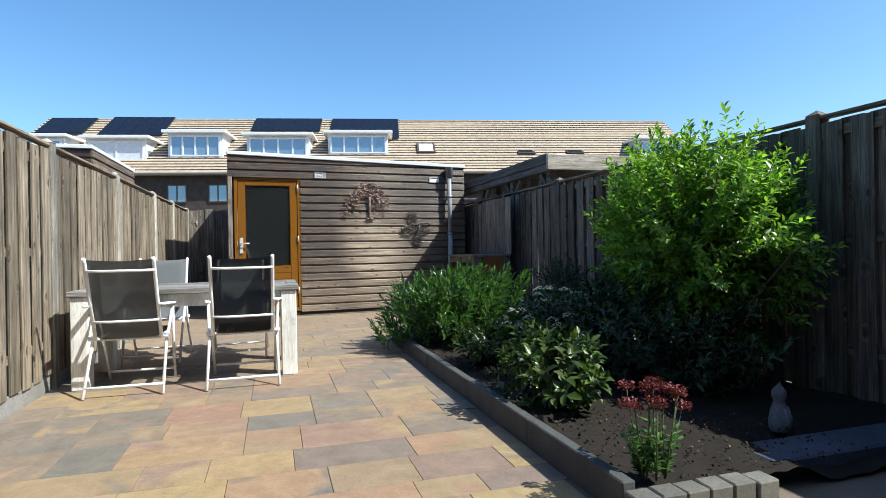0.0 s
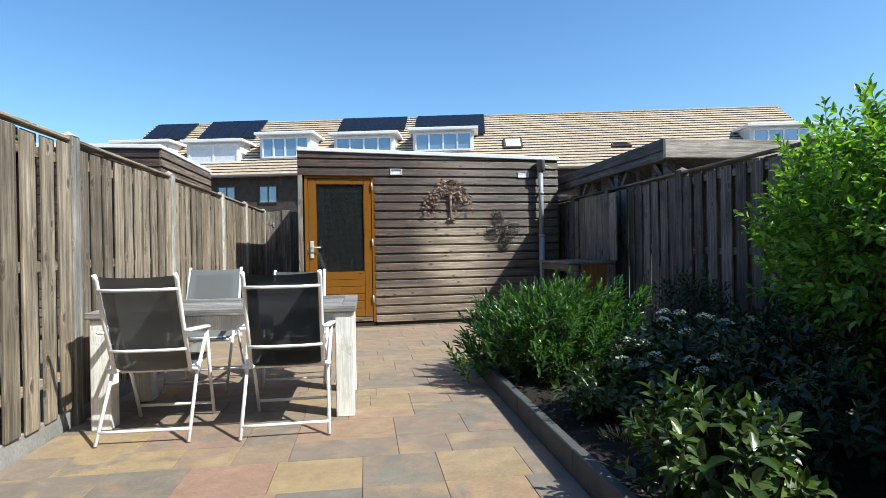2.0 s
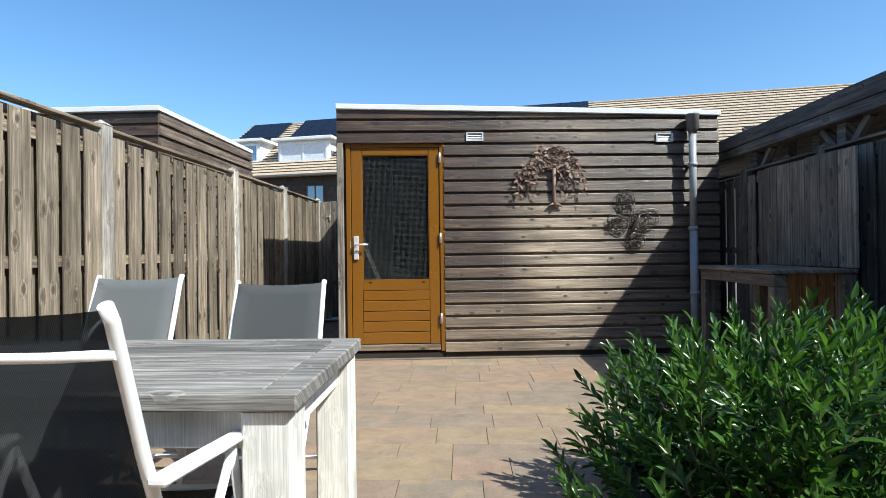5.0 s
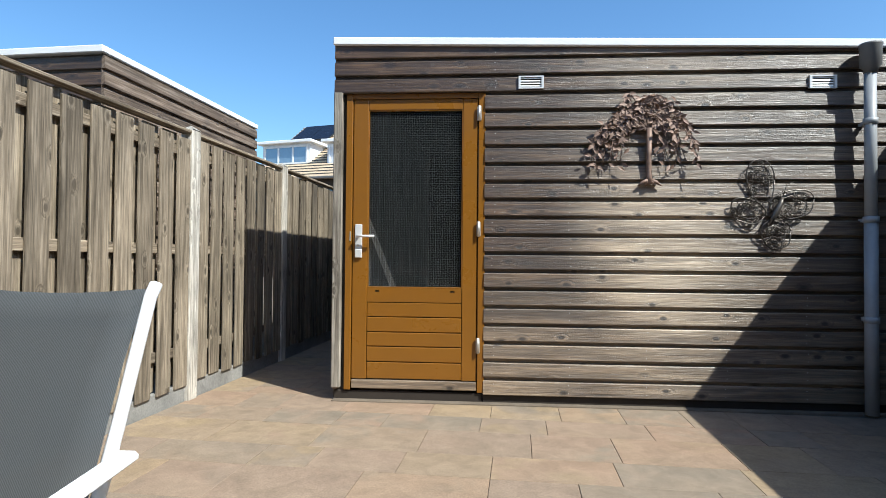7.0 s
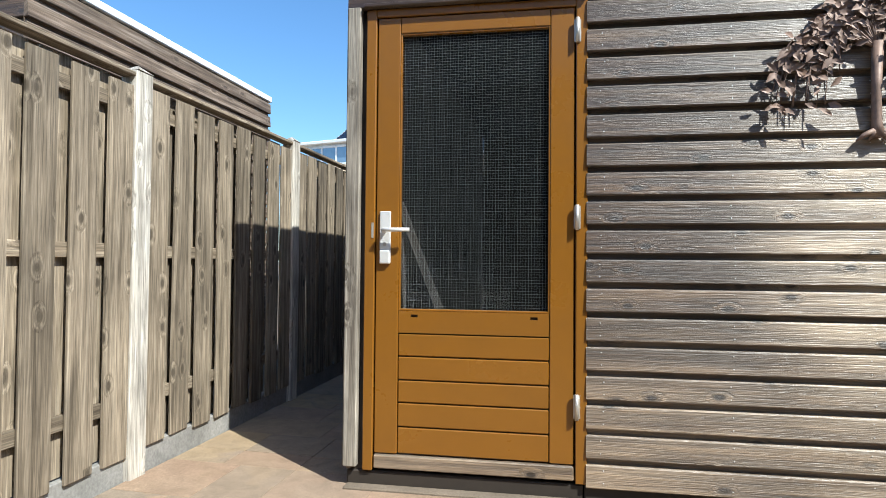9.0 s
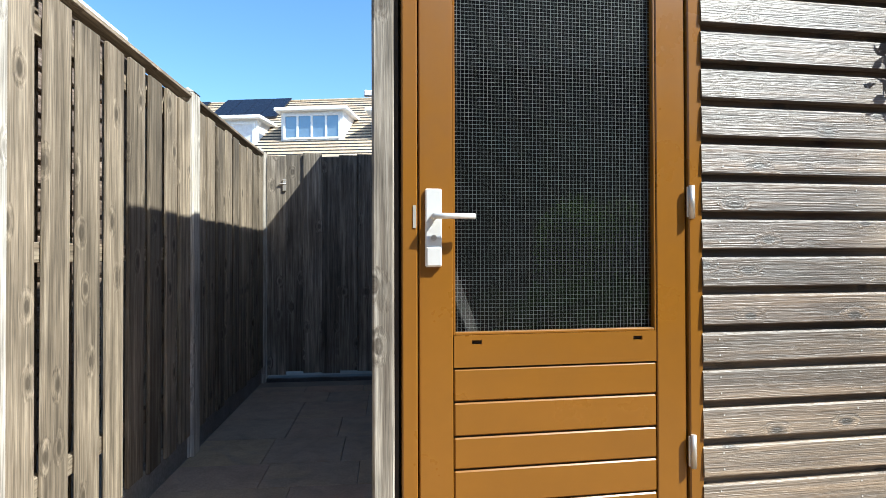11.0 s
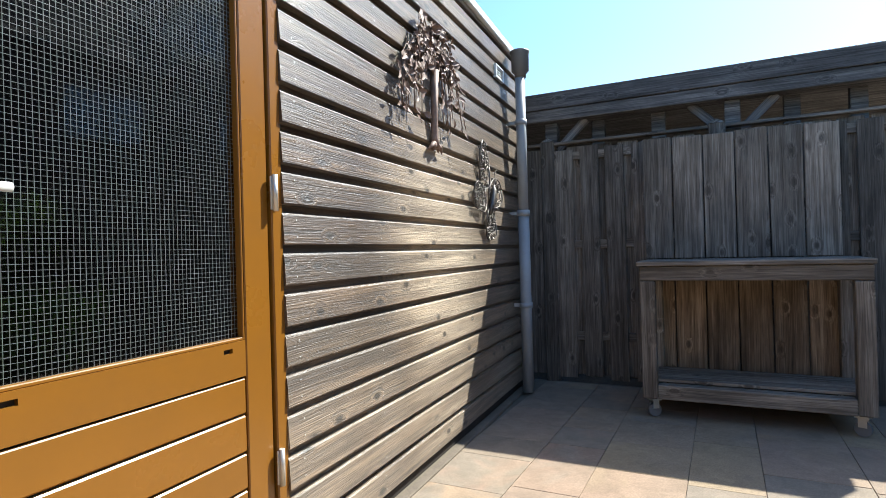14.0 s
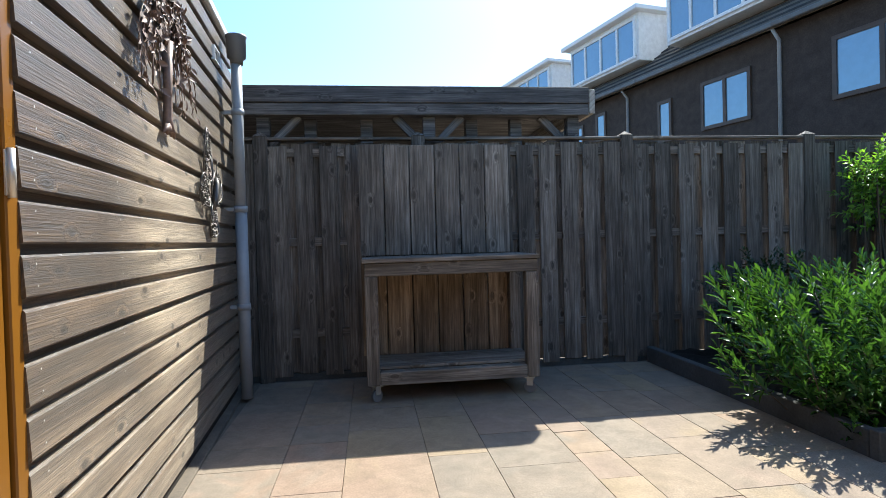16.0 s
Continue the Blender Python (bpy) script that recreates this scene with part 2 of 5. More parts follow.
# darker than the other concrete; shade on edging and plates is put into it
EDGE = stone("shaded_concrete", [(0.0, (0.062, 0.062, 0.060)), (1.0, (0.085, 0.085, 0.082))], 0.9, 80)
BRICK = stone("edging_brick", [(0.0, (0.10, 0.095, 0.085)), (1.0, (0.16, 0.15, 0.13))], 0.9, 80)


def mixed_tile(name):
    """Paving tiles poured in two tones each, from pink, straw, tan and grey, sandy where dust settles."""
    n = Nodes(name)
    info, isl = n.add("ObjectInfo"), n.add("NewGeometry")

    def pick(k):
        su = n.add("Math")
        su.operation = "MULTIPLY_ADD"
        n.link(info.outputs["Random"], su.inputs[0])
        su.inputs[1].default_value = k
        n.link(isl.outputs["Random Per Island"], su.inputs[2])
        fr = n.add("Math")
        fr.operation = "FRACT"
        n.link(su.outputs[0], fr.inputs[0])
        return n.ramp(fr.outputs[0], [(0.0, (0.285, 0.165, 0.118)), (0.20, (0.325, 0.235, 0.118)), (0.38, (0.235, 0.168, 0.118)), (0.58, (0.140, 0.136, 0.118)), (0.80, (0.275, 0.170, 0.122)), (1.0, (0.170, 0.155, 0.130))])

    cloud = n.noise(n.coords((1, 1, 1)), 3.2, 3.0, 0.55, 0.6)
    c = n.mix(n.ramp(cloud, [(0.50, 0.0), (0.66, 1.0)]), pick(1.0), pick(7.3))
    sep = n.add("SeparateXYZ")
    n.link(isl.outputs["Position"], sep.inputs[0])
    along = n.add("MapRange")
    n.link(sep.outputs[1], along.inputs[0])
    for k, v in ((1, -6.5), (2, -2.4), (3, 0.0), (4, 0.74)):
        along.inputs[k].default_value = v
    dust = n.noise(n.coords((1, 1, 1), "Object", False), 1.3, 4.0, 0.6)
    c = n.mix(n.mix(1.0, along.outputs[0], n.ramp(dust, [(0.3, 0.65), (0.6, 1.0)]), "MULTIPLY"), c, (0.262, 0.198, 0.138))
    fine = n.noise(n.coords((1, 1, 1)), 7.0, 5.0, 0.7, 0.4)
    c = n.mix(1.0, c, n.ramp(fine, [(0.3, 0.80), (0.7, 1.18)]), "MULTIPLY")
    g = n.noise(n.coords((1, 1, 1)), 140.0, 3.0, 0.7)
    c = n.mix(1.0, c, n.ramp(g, [(0.3, 0.80), (0.7, 1.18)]), "MULTIPLY")
    n.bump(g, 0.3, 0.002)
    return n.done(c, 0.85, 0, 0.3)


TILE = mixed_tile("paving_tile")
JOINT = stone("joint_sand", [(0.0, (0.15, 0.12, 0.09)), (1.0, (0.18, 0.145, 0.11))], 0.95, 120)
SOIL = stone("garden_soil", [(0.0, (0.015, 0.011, 0.008)), (1.0, (0.023, 0.017, 0.012))], 0.98, 55, 0.9)
WALL_BRICK = stone("dark_brick_wall", [(0.0, (0.055, 0.043, 0.037)), (1.0, (0.07, 0.055, 0.046))], 0.9, 30)
TILE_YELLOW = stone("straw_roof_tile", [(0.0, (0.40, 0.31, 0.22)), (0.5, (0.43, 0.335, 0.235)), (1.0, (0.46, 0.36, 0.25))], 0.8, 12)
TILE_BROWN = stone("brown_roof_tile", [(0.0, (0.10, 0.085, 0.066)), (1.0, (0.145, 0.12, 0.092))], 0.8, 12)
PV = plain("solar_cells", (0.008, 0.010, 0.018), 0.3, 0, 0.25, 0.1)
PV_FRAME = plain("solar_frame", (0.06, 0.065, 0.07), 0.5, 0.5)
WIN_FRAME = plain("white_window_frame", (0.78, 0.79, 0.80), 0.45)
WIN_DARK = plain("dark_window_frame", (0.07, 0.045, 0.032), 0.5)
DORMER_WALL = plain("white_panel", (0.74, 0.75, 0.76), 0.5)
PANE = plain("window_glass", (0.26, 0.36, 0.45), 0.08, 0.45, 0.9, 0.05)
BLIND = plain("white_blind", (0.70, 0.72, 0.75), 0.5)
# near black, so the darkness inside shed and vents is in the colour
BLACK_IN = plain("interior_shade", (0.02, 0.02, 0.02), 0.9)
FABRIC = Nodes("grey_mesh_fabric")
_w = FABRIC.add("TexWave")
_w.inputs["Scale"].default_value = 90
_w.inputs["Distortion"].default_value = 1.5
FABRIC.link(FABRIC.coords((1, 1, 1)), _w.inputs["Vector"])
_c = FABRIC.ramp(_w.outputs["Fac"], [(0.2, (0.10, 0.107, 0.11)), (0.8, (0.16, 0.17, 0.175))])
FABRIC.done(_c, 0.75, 0, 0.3)
_tr = FABRIC.add("BsdfTransparent")
_ms = FABRIC.add("MixShader")
_ms.inputs[0].default_value = 0.03
FABRIC.link(FABRIC.b.outputs[0], _ms.inputs[1])
FABRIC.link(_tr.outputs[0], _ms.inputs[2])
FABRIC.link(_ms.outputs[0], FABRIC.t.nodes["Material Output"].inputs["Surface"])
FABRIC = FABRIC.m
_g = Nodes("dark_tinted_glass")
_g.b.inputs["Transmission Weight"].default_value = 1.0
_g.b.inputs["IOR"].default_value = 1.45
# dark tint carries part of the shed's inner darkness
GLASS = _g.done((0.36, 0.39, 0.45), 0.02)
WIRE = plain("glass_wire", (0.2, 0.22, 0.22), 0.45, 0.4)
STATUE = stone("statue_stone", [(0.0, (0.15, 0.15, 0.16)), (1.0, (0.18, 0.18, 0.19))], 0.8, 60)
SLAB = stone("bluestone_slab", [(0.0, (0.07, 0.075, 0.10)), (1.0, (0.085, 0.09, 0.115))], 0.8, 60)
RUBBER = plain("caster_plastic", (0.16, 0.16, 0.165), 0.5)


# ---- building helpers ----
def mesh_of(name, bm, mat):
    me = bpy.data.meshes.new(name)
    bm.normal_update()
    bm.to_mesh(me)
    bm.free()
    if mat:
        me.materials.append(mat)
    return me


def part(name, bm, material, parent=None, label="", at=None):
    """Links a bmesh (or a ready mesh) as one object under a thing or part."""
    me = bm if isinstance(bm, bpy.types.Mesh) else mesh_of(name, bm, material)
    ob = new(name, me)
    if at is not None:
        ob.matrix_basis = at
    if parent is not None:
        ob.parent = parent
    if label:
        ob["label"] = label
    return ob


def thing(name, label, category, group="", kind="", at=None):
    ob = new(name)
    ob.empty_display_size = 0.1
    if at is not None:
        ob.matrix_basis = at
    return tagged(ob, label, category, group, kind)


def add_box(bm, lo, hi, bevel=0.0, m=None):
    c = [(a + b) / 2 for a, b in zip(lo, hi)]
    s = [abs(b - a) for a, b in zip(lo, hi)]
    r = bmesh.ops.create_cube(bm, size=1.0)
    bmesh.ops.scale(bm, vec=s, verts=r["verts"])
    bmesh.ops.translate(bm, vec=c, verts=r["verts"])
    vs = r["verts"]
    if bevel:
        es = list({e for v in vs for e in v.link_edges})
        out = bmesh.ops.bevel(bm, geom=es, offset=bevel, segments=1, affect="EDGES", profile=0.5)
        vs = list({v for f in out["faces"] for v in f.verts} | {v for v in vs if v.is_valid})
    if m is not None:
        allv = set()
        todo = [v for v in vs if v.is_valid]
        while todo:
            v = todo.pop()
            if v in allv:
                continue
            allv.add(v)
            todo.extend(e.other_vert(v) for e in v.link_edges)
        bmesh.ops.transform(bm, matrix=m, verts=list(allv))
    return bm


def box(lo, hi, bevel=0.0):
    return add_box(bmesh.new(), lo, hi, bevel)


CACHE = {}


def board_mesh(name, size, mat, bevel=0.003, skew=0):
    """A shared board of that size, centred; skew picks one of a few hand-sawn shapes."""
    key = (name, tuple(round(s, 4) for s in size), mat.name, skew)
    if key not in CACHE:
        h = [s / 2 for s in size]
        bm = box([-a for a in h], h, bevel)
        rnd = random.Random(skew * 7 + 3)
        if skew:
            for v in bm.verts:
                v.co.x += rnd.uniform(-0.0015, 0.0015)
                v.co.y += rnd.uniform(-0.0015, 0.0015)
                v.co.z += rnd.uniform(-0.001, 0.001)
        CACHE[key] = mesh_of(name, bm, mat)
    return CACHE[key]


def board(name, lo, hi, mat, parent, bevel=0.003, skew=0, label="", tilt=0.0):
    size = [b - a for a, b in zip(lo, hi)]
    c = [(a + b) / 2 for a, b in zip(lo, hi)]
    return part(name, board_mesh(name, size, mat, bevel, skew), mat, parent, label, pose(*c, 0, 0, 0) if not tilt else pose(*c, tilt, 0, 0))


def add_tube(bm, pts, r, seg=8, closed_ends=True):
    """A round tube along points."""
    pts = [Vector(p) for p in pts]
    rings = []
    for i, p in enumerate(pts):
        d = (pts[min(i + 1, len(pts) - 1)] - pts[max(i - 1, 0)]).normalized()
        side = d.cross(Vector((0, 0, 1)) if abs(d.z) < 0.95 else Vector((0, 1, 0))).normalized()
        up = side.cross(d)
        rr = r[i] if isinstance(r, (list, tuple)) else r
        rings.append([bm.verts.new(p + rr * (math.cos(a) * side + math.sin(a) * up)) for a in (2 * math.pi * k / seg for k in range(seg))])
    for a, b in zip(rings, rings[1:]):
        for k in range(seg):
            bm.faces.new((a[k], a[(k + 1) % seg], b[(k + 1) % seg], b[k])).smooth = True
    if closed_ends:
        bm.faces.new(rings[0][::-1])
        bm.faces.new(rings[-1])
    return bm


def tube(pts, r, seg=8):
    return add_tube(bmesh.new(), pts, r, seg)


def extrude_profile(prof, length, axis="x"):
    """A closed 2D profile (a, z) swept along an axis from 0 to length. a lies across."""
    bm = bmesh.new()
    def at(s, a, z):
        return (s, a, z) if axis == "x" else (a, s, z)
    r0 = [bm.verts.new(at(0, a, z)) for a, z in prof]
    r1 = [bm.verts.new(at(length, a, z)) for a, z in prof]
    n = len(prof)
    for k in range(n):
        bm.faces.new((r0[k], r0[(k + 1) % n], r1[(k + 1) % n], r1[k]))
    bm.faces.new(r0[::-1])
    bm.faces.new(r1)
    bmesh.ops.recalc_face_normals(bm, faces=bm.faces)
    return bm


# ---- ground ----
SHED_X0, SHED_X1, SHED_Y1 = -0.08, 3.85, 3.6
TWIST = pose(0, 0, 0, 0, 0, 3.5)
ALONG = pose(SHED_X0, 0, 0, 0, 0, -3.5) @ pose(-SHED_X0, 0, 0)
bm = box((-400, -400, -0.3), (400, 400, -0.006))
ground = tagged(part("ground", bm, JOINT), "sandy bare ground under paving and gardens", "ground", kind="structure")


# ---- shed with its door ----
def weatherboard(prefix_len, axis, mat, parent, at, pitch=0.126):
    """One lapped board: thin at the top, proud at its lower edge."""
    key = ("clad", round(prefix_len, 3), axis, mat.name)
    if key not in CACHE:
        s = -1
        prof = [(0.0, 0.0), (s * 0.027, 0.0), (s * 0.030, 0.004), (s * 0.025, 0.093), (s * 0.020, 0.099), (s * 0.002, 0.100), (s * 0.002, pitch), (0.0, pitch)]
        CACHE[key] = mesh_of("board", extrude_profile(prof, prefix_len, axis), mat)
    return part("board", CACHE[key], mat, parent, "", at)


shed = thing("garden_shed", "brown weathered wooden garden shed with lapped boards and white roof edge", "shed", at=TWIST)
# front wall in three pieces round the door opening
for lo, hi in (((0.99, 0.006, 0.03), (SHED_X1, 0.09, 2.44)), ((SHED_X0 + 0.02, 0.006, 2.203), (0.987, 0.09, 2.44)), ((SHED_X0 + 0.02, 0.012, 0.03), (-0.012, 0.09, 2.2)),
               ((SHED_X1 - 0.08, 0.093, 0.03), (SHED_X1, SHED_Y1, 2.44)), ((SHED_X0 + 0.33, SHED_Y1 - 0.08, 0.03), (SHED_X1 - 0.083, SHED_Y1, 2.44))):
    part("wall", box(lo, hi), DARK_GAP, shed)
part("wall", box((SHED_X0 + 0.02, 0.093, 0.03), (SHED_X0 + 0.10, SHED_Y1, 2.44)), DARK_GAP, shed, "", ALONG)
# black floor and ceilings paint the dark of the closed room
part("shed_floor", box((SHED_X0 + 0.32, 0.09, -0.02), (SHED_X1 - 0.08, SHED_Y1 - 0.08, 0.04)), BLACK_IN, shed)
# footing and doorstep share the near-black gap colour
part("footing", box((0.99, 0.0, -0.03), (SHED_X1, 0.06, 0.066), 0.006), DARK_GAP, shed, "dark concrete footing")
part("doorstep", box((SHED_X0, 0.0, -0.03), (0.985, 0.08, 0.07), 0.006), DARK_GAP, shed, "worn concrete doorstep")
part("apron", box((SHED_X0, -0.06, -0.03), (SHED_X1 - 0.05, -0.001, 0.012), 0.005), JOINT, shed, "rough mortar strip along the foot")
part("inner_lining", box((SHED_X0 + 0.101, 0.095, 0.05), (SHED_X0 + 0.115, SHED_Y1 - 0.1, 2.37)), TRIM_Z, shed, "", ALONG)
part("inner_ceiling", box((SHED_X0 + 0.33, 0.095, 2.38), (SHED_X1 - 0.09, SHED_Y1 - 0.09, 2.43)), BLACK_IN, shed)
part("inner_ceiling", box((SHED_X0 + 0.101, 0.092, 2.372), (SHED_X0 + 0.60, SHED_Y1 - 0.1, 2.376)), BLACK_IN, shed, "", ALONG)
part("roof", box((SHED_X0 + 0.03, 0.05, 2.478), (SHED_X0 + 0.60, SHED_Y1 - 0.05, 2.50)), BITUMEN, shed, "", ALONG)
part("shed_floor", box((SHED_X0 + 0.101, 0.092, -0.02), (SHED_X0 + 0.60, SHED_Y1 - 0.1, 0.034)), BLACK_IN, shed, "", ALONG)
part("roof", box((SHED_X0 + 0.25, 0.03, 2.445), (SHED_X1 - 0.03, SHED_Y1 - 0.03, 2.475)), BITUMEN, shed)
TR = 0.045


def falling(bm):
    """The roof edge falls towards the downpipe."""
    for v in bm.verts:
        v.co.z -= 0.030 + 0.0225 * (v.co.x - SHED_X0)
    return bm


for lo, hi in (((SHED_X0 - 0.02, -TR, 2.585), (SHED_X1 + 0.02, 0.03, 2.64)), ((SHED_X1 - 0.03, 0.033, 2.585), (SHED_X1 + 0.02, SHED_Y1, 2.64)), ((SHED_X0 + 0.033, SHED_Y1 - 0.03, 2.585), (SHED_X1 - 0.033, SHED_Y1 + 0.02, 2.64))):
    part("roof_trim", falling(box(lo, hi, 0.006)), TRIM_WHITE, shed, "white aluminium roof trim")
part("roof_trim", falling(box((SHED_X0 - 0.02, 0.036, 2.585), (SHED_X0 + 0.03, SHED_Y1, 2.64), 0.006)), TRIM_WHITE, shed, "white aluminium roof trim", ALONG)
PITCH = 0.126
rb = random.Random(5)
for k in range(20):
    z = 0.066 + PITCH * k
    jig = rb.uniform(-0.002, 0.002)
    x0 = 0.995 if k < 17 else SHED_X0 - 0.012
    if k < 19:
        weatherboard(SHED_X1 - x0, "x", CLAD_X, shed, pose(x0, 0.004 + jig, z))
# the top board is cut to the fall of the roof
TOP = extrude_profile([(0.0, 0.0), (-0.024, 0.0), (-0.027, 0.004), (-0.023, 0.126), (0.0, 0.126)], SHED_X1 - SHED_X0 + 0.012, "x")
for v in TOP.verts:
    if v.co.z > 0.05:
        v.co.z = 0.100 - 0.0225 * v.co.x
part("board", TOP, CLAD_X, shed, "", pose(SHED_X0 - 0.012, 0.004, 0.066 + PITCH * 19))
for k in range(20):
    z = 0.066 + PITCH * k
    weatherboard(SHED_Y1 - 0.02, "y", CLAD_Y, shed, ALONG @ pose(SHED_X0 + 0.018 + rb.uniform(-0.002, 0.002), 0.016, z))
bm = bmesh.new()
for k in range(20):
    for j in range(6):
        x = 1.06 + j * 0.53 + rb.uniform(-0.01, 0.01)
        for dz in (0.025, 0.078):
            bmesh.ops.create_circle(bm, cap_ends=True, radius=0.0028, segments=6, matrix=pose(x, -0.0272 + 0.045 * dz, 0.066 + PITCH * k + dz, 90, 0, 0))
tagged(part("nails", bm, STEEL, shed), kind="stuff")
part("corner_board", box((SHED_X0 - 0.014, -0.03, 0.09), (-0.028, 0.012, 2.215), 0.006), TRIM_Z, shed, "light weathered corner board")

door = thing("door_1", "orange-brown painted wooden door with wired glass, closed", "door", kind="structure", at=TWIST @ pose(0.008, 0, 0))
Y = -0.004
for lo, hi in (((-0.012, Y - 0.012, 0.075), (0.036, 0.09, 2.203)), ((0.942, Y - 0.012, 0.075), (0.992, 0.09, 2.203)), ((0.036, Y - 0.012, 2.166), (0.942, 0.09, 2.203))):
    part("door_frame", box(lo, hi, 0.004), ORANGE, door)
part("drip_edge", box((-0.02, -0.045, 2.205), (0.995, -0.004, 2.222), 0.003), CLAD_X, door, "thin brown drip board")
LY0, LY1 = -0.006, 0.05
leaf = part("door_leaf", box((0.042, LY0, 0.155), (0.148, LY1, 2.162), 0.003), ORANGE, door)
part("stile", box((0.832, LY0, 0.155), (0.936, LY1, 2.162), 0.003), ORANGE, door)
part("rail", box((0.150, LY0, 2.088), (0.830, LY1, 2.162), 0.003), ORANGE, door)
EDGES = [0.155, 0.277, 0.387, 0.490, 0.598, 0.703]
for a, b in zip(EDGES, EDGES[1:]):
    part("panel_board", box((0.151, LY0 + 0.002, a + 0.003), (0.829, LY1, b - 0.003), 0.004), ORANGE, door)
bm = bmesh.new()
for lo, hi in (((0.151, LY0 + 0.001, 0.706), (0.829, LY1, 0.777)), ((0.151, LY0 + 0.001, 0.790), (0.829, LY1, 0.806)),
               ((0.151, LY0 + 0.001, 0.777), (0.208, LY1, 0.790)), ((0.240, LY0 + 0.001, 0.777), (0.748, LY1, 0.790)), ((0.780, LY0 + 0.001, 0.777), (0.829, LY1, 0.790))):
    add_box(bm, lo, hi)
part("lock_rail", bm, ORANGE, door)
# dark sheet that paints the shade in the panel grooves
part("groove_backing", box((0.149, LY0 + 0.012, 0.157), (0.831, LY1 - 0.004, 0.80)), DARK_GAP, door)
for lo, hi in (((0.148, LY0 + 0.004, 0.806), (0.156, 0.02, 2.088)), ((0.824, LY0 + 0.004, 0.806), (0.832, 0.02, 2.088)), ((0.156, LY0 + 0.004, 2.080), (0.824, 0.02, 2.088)), ((0.156, LY0 + 0.004, 0.806), (0.824, 0.02, 0.815))):
    part("glazing_bead", box(lo, hi, 0.002), ORANGE, door)
pane = part("pane", box((0.152, 0.020, 0.806), (0.828, 0.026, 2.086)), GLASS, door, "wired safety glass")
bm = bmesh.new()
nx, nz, wr = 54, 102, 0.00034
for i in range(nx + 1):
    x = 0.154 + 0.672 * i / nx
    add_box(bm, (x - wr, 0.0165, 0.815), (x + wr, 0.0180, 2.08))
for j in range(nz + 1):
    z = 0.815 + 1.265 * j / nz
    add_box(bm, (0.154, 0.0165, z - wr), (0.826, 0.0180, z + wr))
part("wire_grid", bm, WIRE, pane)
pane.visible_shadow = False
part("kick_board", box((0.042, -0.018, 0.088), (0.936, LY1, 0.150), 0.005), CLAD_X, door, "worn brown weather bar")
for z in (0.408, 1.230, 2.053):
    h = part("hinge", tube([(0.947, -0.026, z - 0.055), (0.947, -0.026, z + 0.055)], 0.009, 10), HINGE, door, "galvanised hinge")
    part("hinge_leaf", box((0.933, -0.022, z - 0.05), (0.962, -0.017, z + 0.05), 0.001), HINGE, h)
plate = part("handle_plate", box((0.060, -0.018, 1.020), (0.112, LY0, 1.262), 0.004), STEEL, door, "brushed steel security plate")
bm = tube([(0.086, -0.018, 1.175), (0.086, -0.058, 1.175)], 0.010, 12)
add_tube(bm, [(0.080, -0.058, 1.175), (0.14, -0.060, 1.175), (0.208, -0.056, 1.175)], 0.009, 12)
part("lever", bm, STEEL, plate)
part("lock_cover", box((0.062, -0.026, 1.022), (0.110, -0.0182, 1.082), 0.004), STEEL, plate)
bm = tube([(0.086, -0.018, 1.11), (0.086, -0.024, 1.11)], 0.009, 12)
part("lock_cylinder", bm, HINGE, plate)
part("strike_plate", box((0.022, -0.0185, 1.14), (0.032, -0.0165, 1.21)), HINGE, door)


# ---- pale slanting strip added inside the shed, seen through the glass ----
top, foot = Vector((0.075, 0.36, 1.34)), Vector((0.570, 0.38, 0.062))
mid, run = (top + foot) / 2, top - foot
tagged(part("timber_batten", box((-0.012, -0.022, -run.length / 2), (0.012, 0.022, run.length / 2), 0.002), TRIM_Z, None, "", TWIST @ Matrix.Translation(mid) @ run.to_track_quat("Z", "Y").to_matrix().to_4x4()),
       "pale slanting strip added inside the shed", "timber")


# ---- vents, downpipe on the shed ----
def vent(x, z):
    v = thing("wall_vent", "small white metal louvre vent on the shed wall", "vent", "wall vents", at=TWIST @ pose(x, -0.03, z))
    bm = bmesh.new()
    w, h = 0.088, 0.045
    for lo, hi in (((-w, -0.01, h - 0.009), (w, 0.012, h)), ((-w, -0.01, -h), (w, 0.012, -h + 0.009)), ((-w, -0.01, -h + 0.009), (-w + 0.016, 0.012, h - 0.009)), ((w - 0.016, -0.01, -h + 0.009), (w, 0.012, h - 0.009))):
        add_box(bm, lo, hi)
    part("frame", bm, VENT, v)
    part("backing", box((-w + 0.016, 0.006, -h + 0.009), (w - 0.016, 0.010, h - 0.009)), BLACK_IN, v)
    for k in range(4):
        part("slat", box((-w + 0.016, -0.003, -0.0035), (w - 0.016, 0.000, 0.0065)), VENT, v, "", pose(0, 0, -0.027 + 0.018 * k, -30, 0, 0))
    return v


v1 = vent(1.317, 2.265)
copy_thing(v1, TWIST @ pose(3.28, -0.03, 2.242))

pipe = thing("downpipe", "grey plastic downpipe with a dark hopper on the shed", "downpipe", at=TWIST)
PX, PY = 3.535, -0.108
part("pipe", tube([(PX, PY, 0.02), (PX, PY, 1.30)], 0.040, 16), PIPE, pipe)
part("upper_pipe", tube([(PX, PY, 1.28), (PX, PY, 2.31)], 0.036, 16), PIPE, pipe)
for z, r in ((0.64, 0.046), (1.30, 0.046), (1.95, 0.043)):
    cl = part("collar", tube([(PX, PY, z - 0.02), (PX, PY, z + 0.02)], r, 16), PIPE, pipe)
    part("bracket", box((PX - 0.012, PY + 0.03, z - 0.012), (PX + 0.012, 0.0, z + 0.012)), PIPE, pipe)
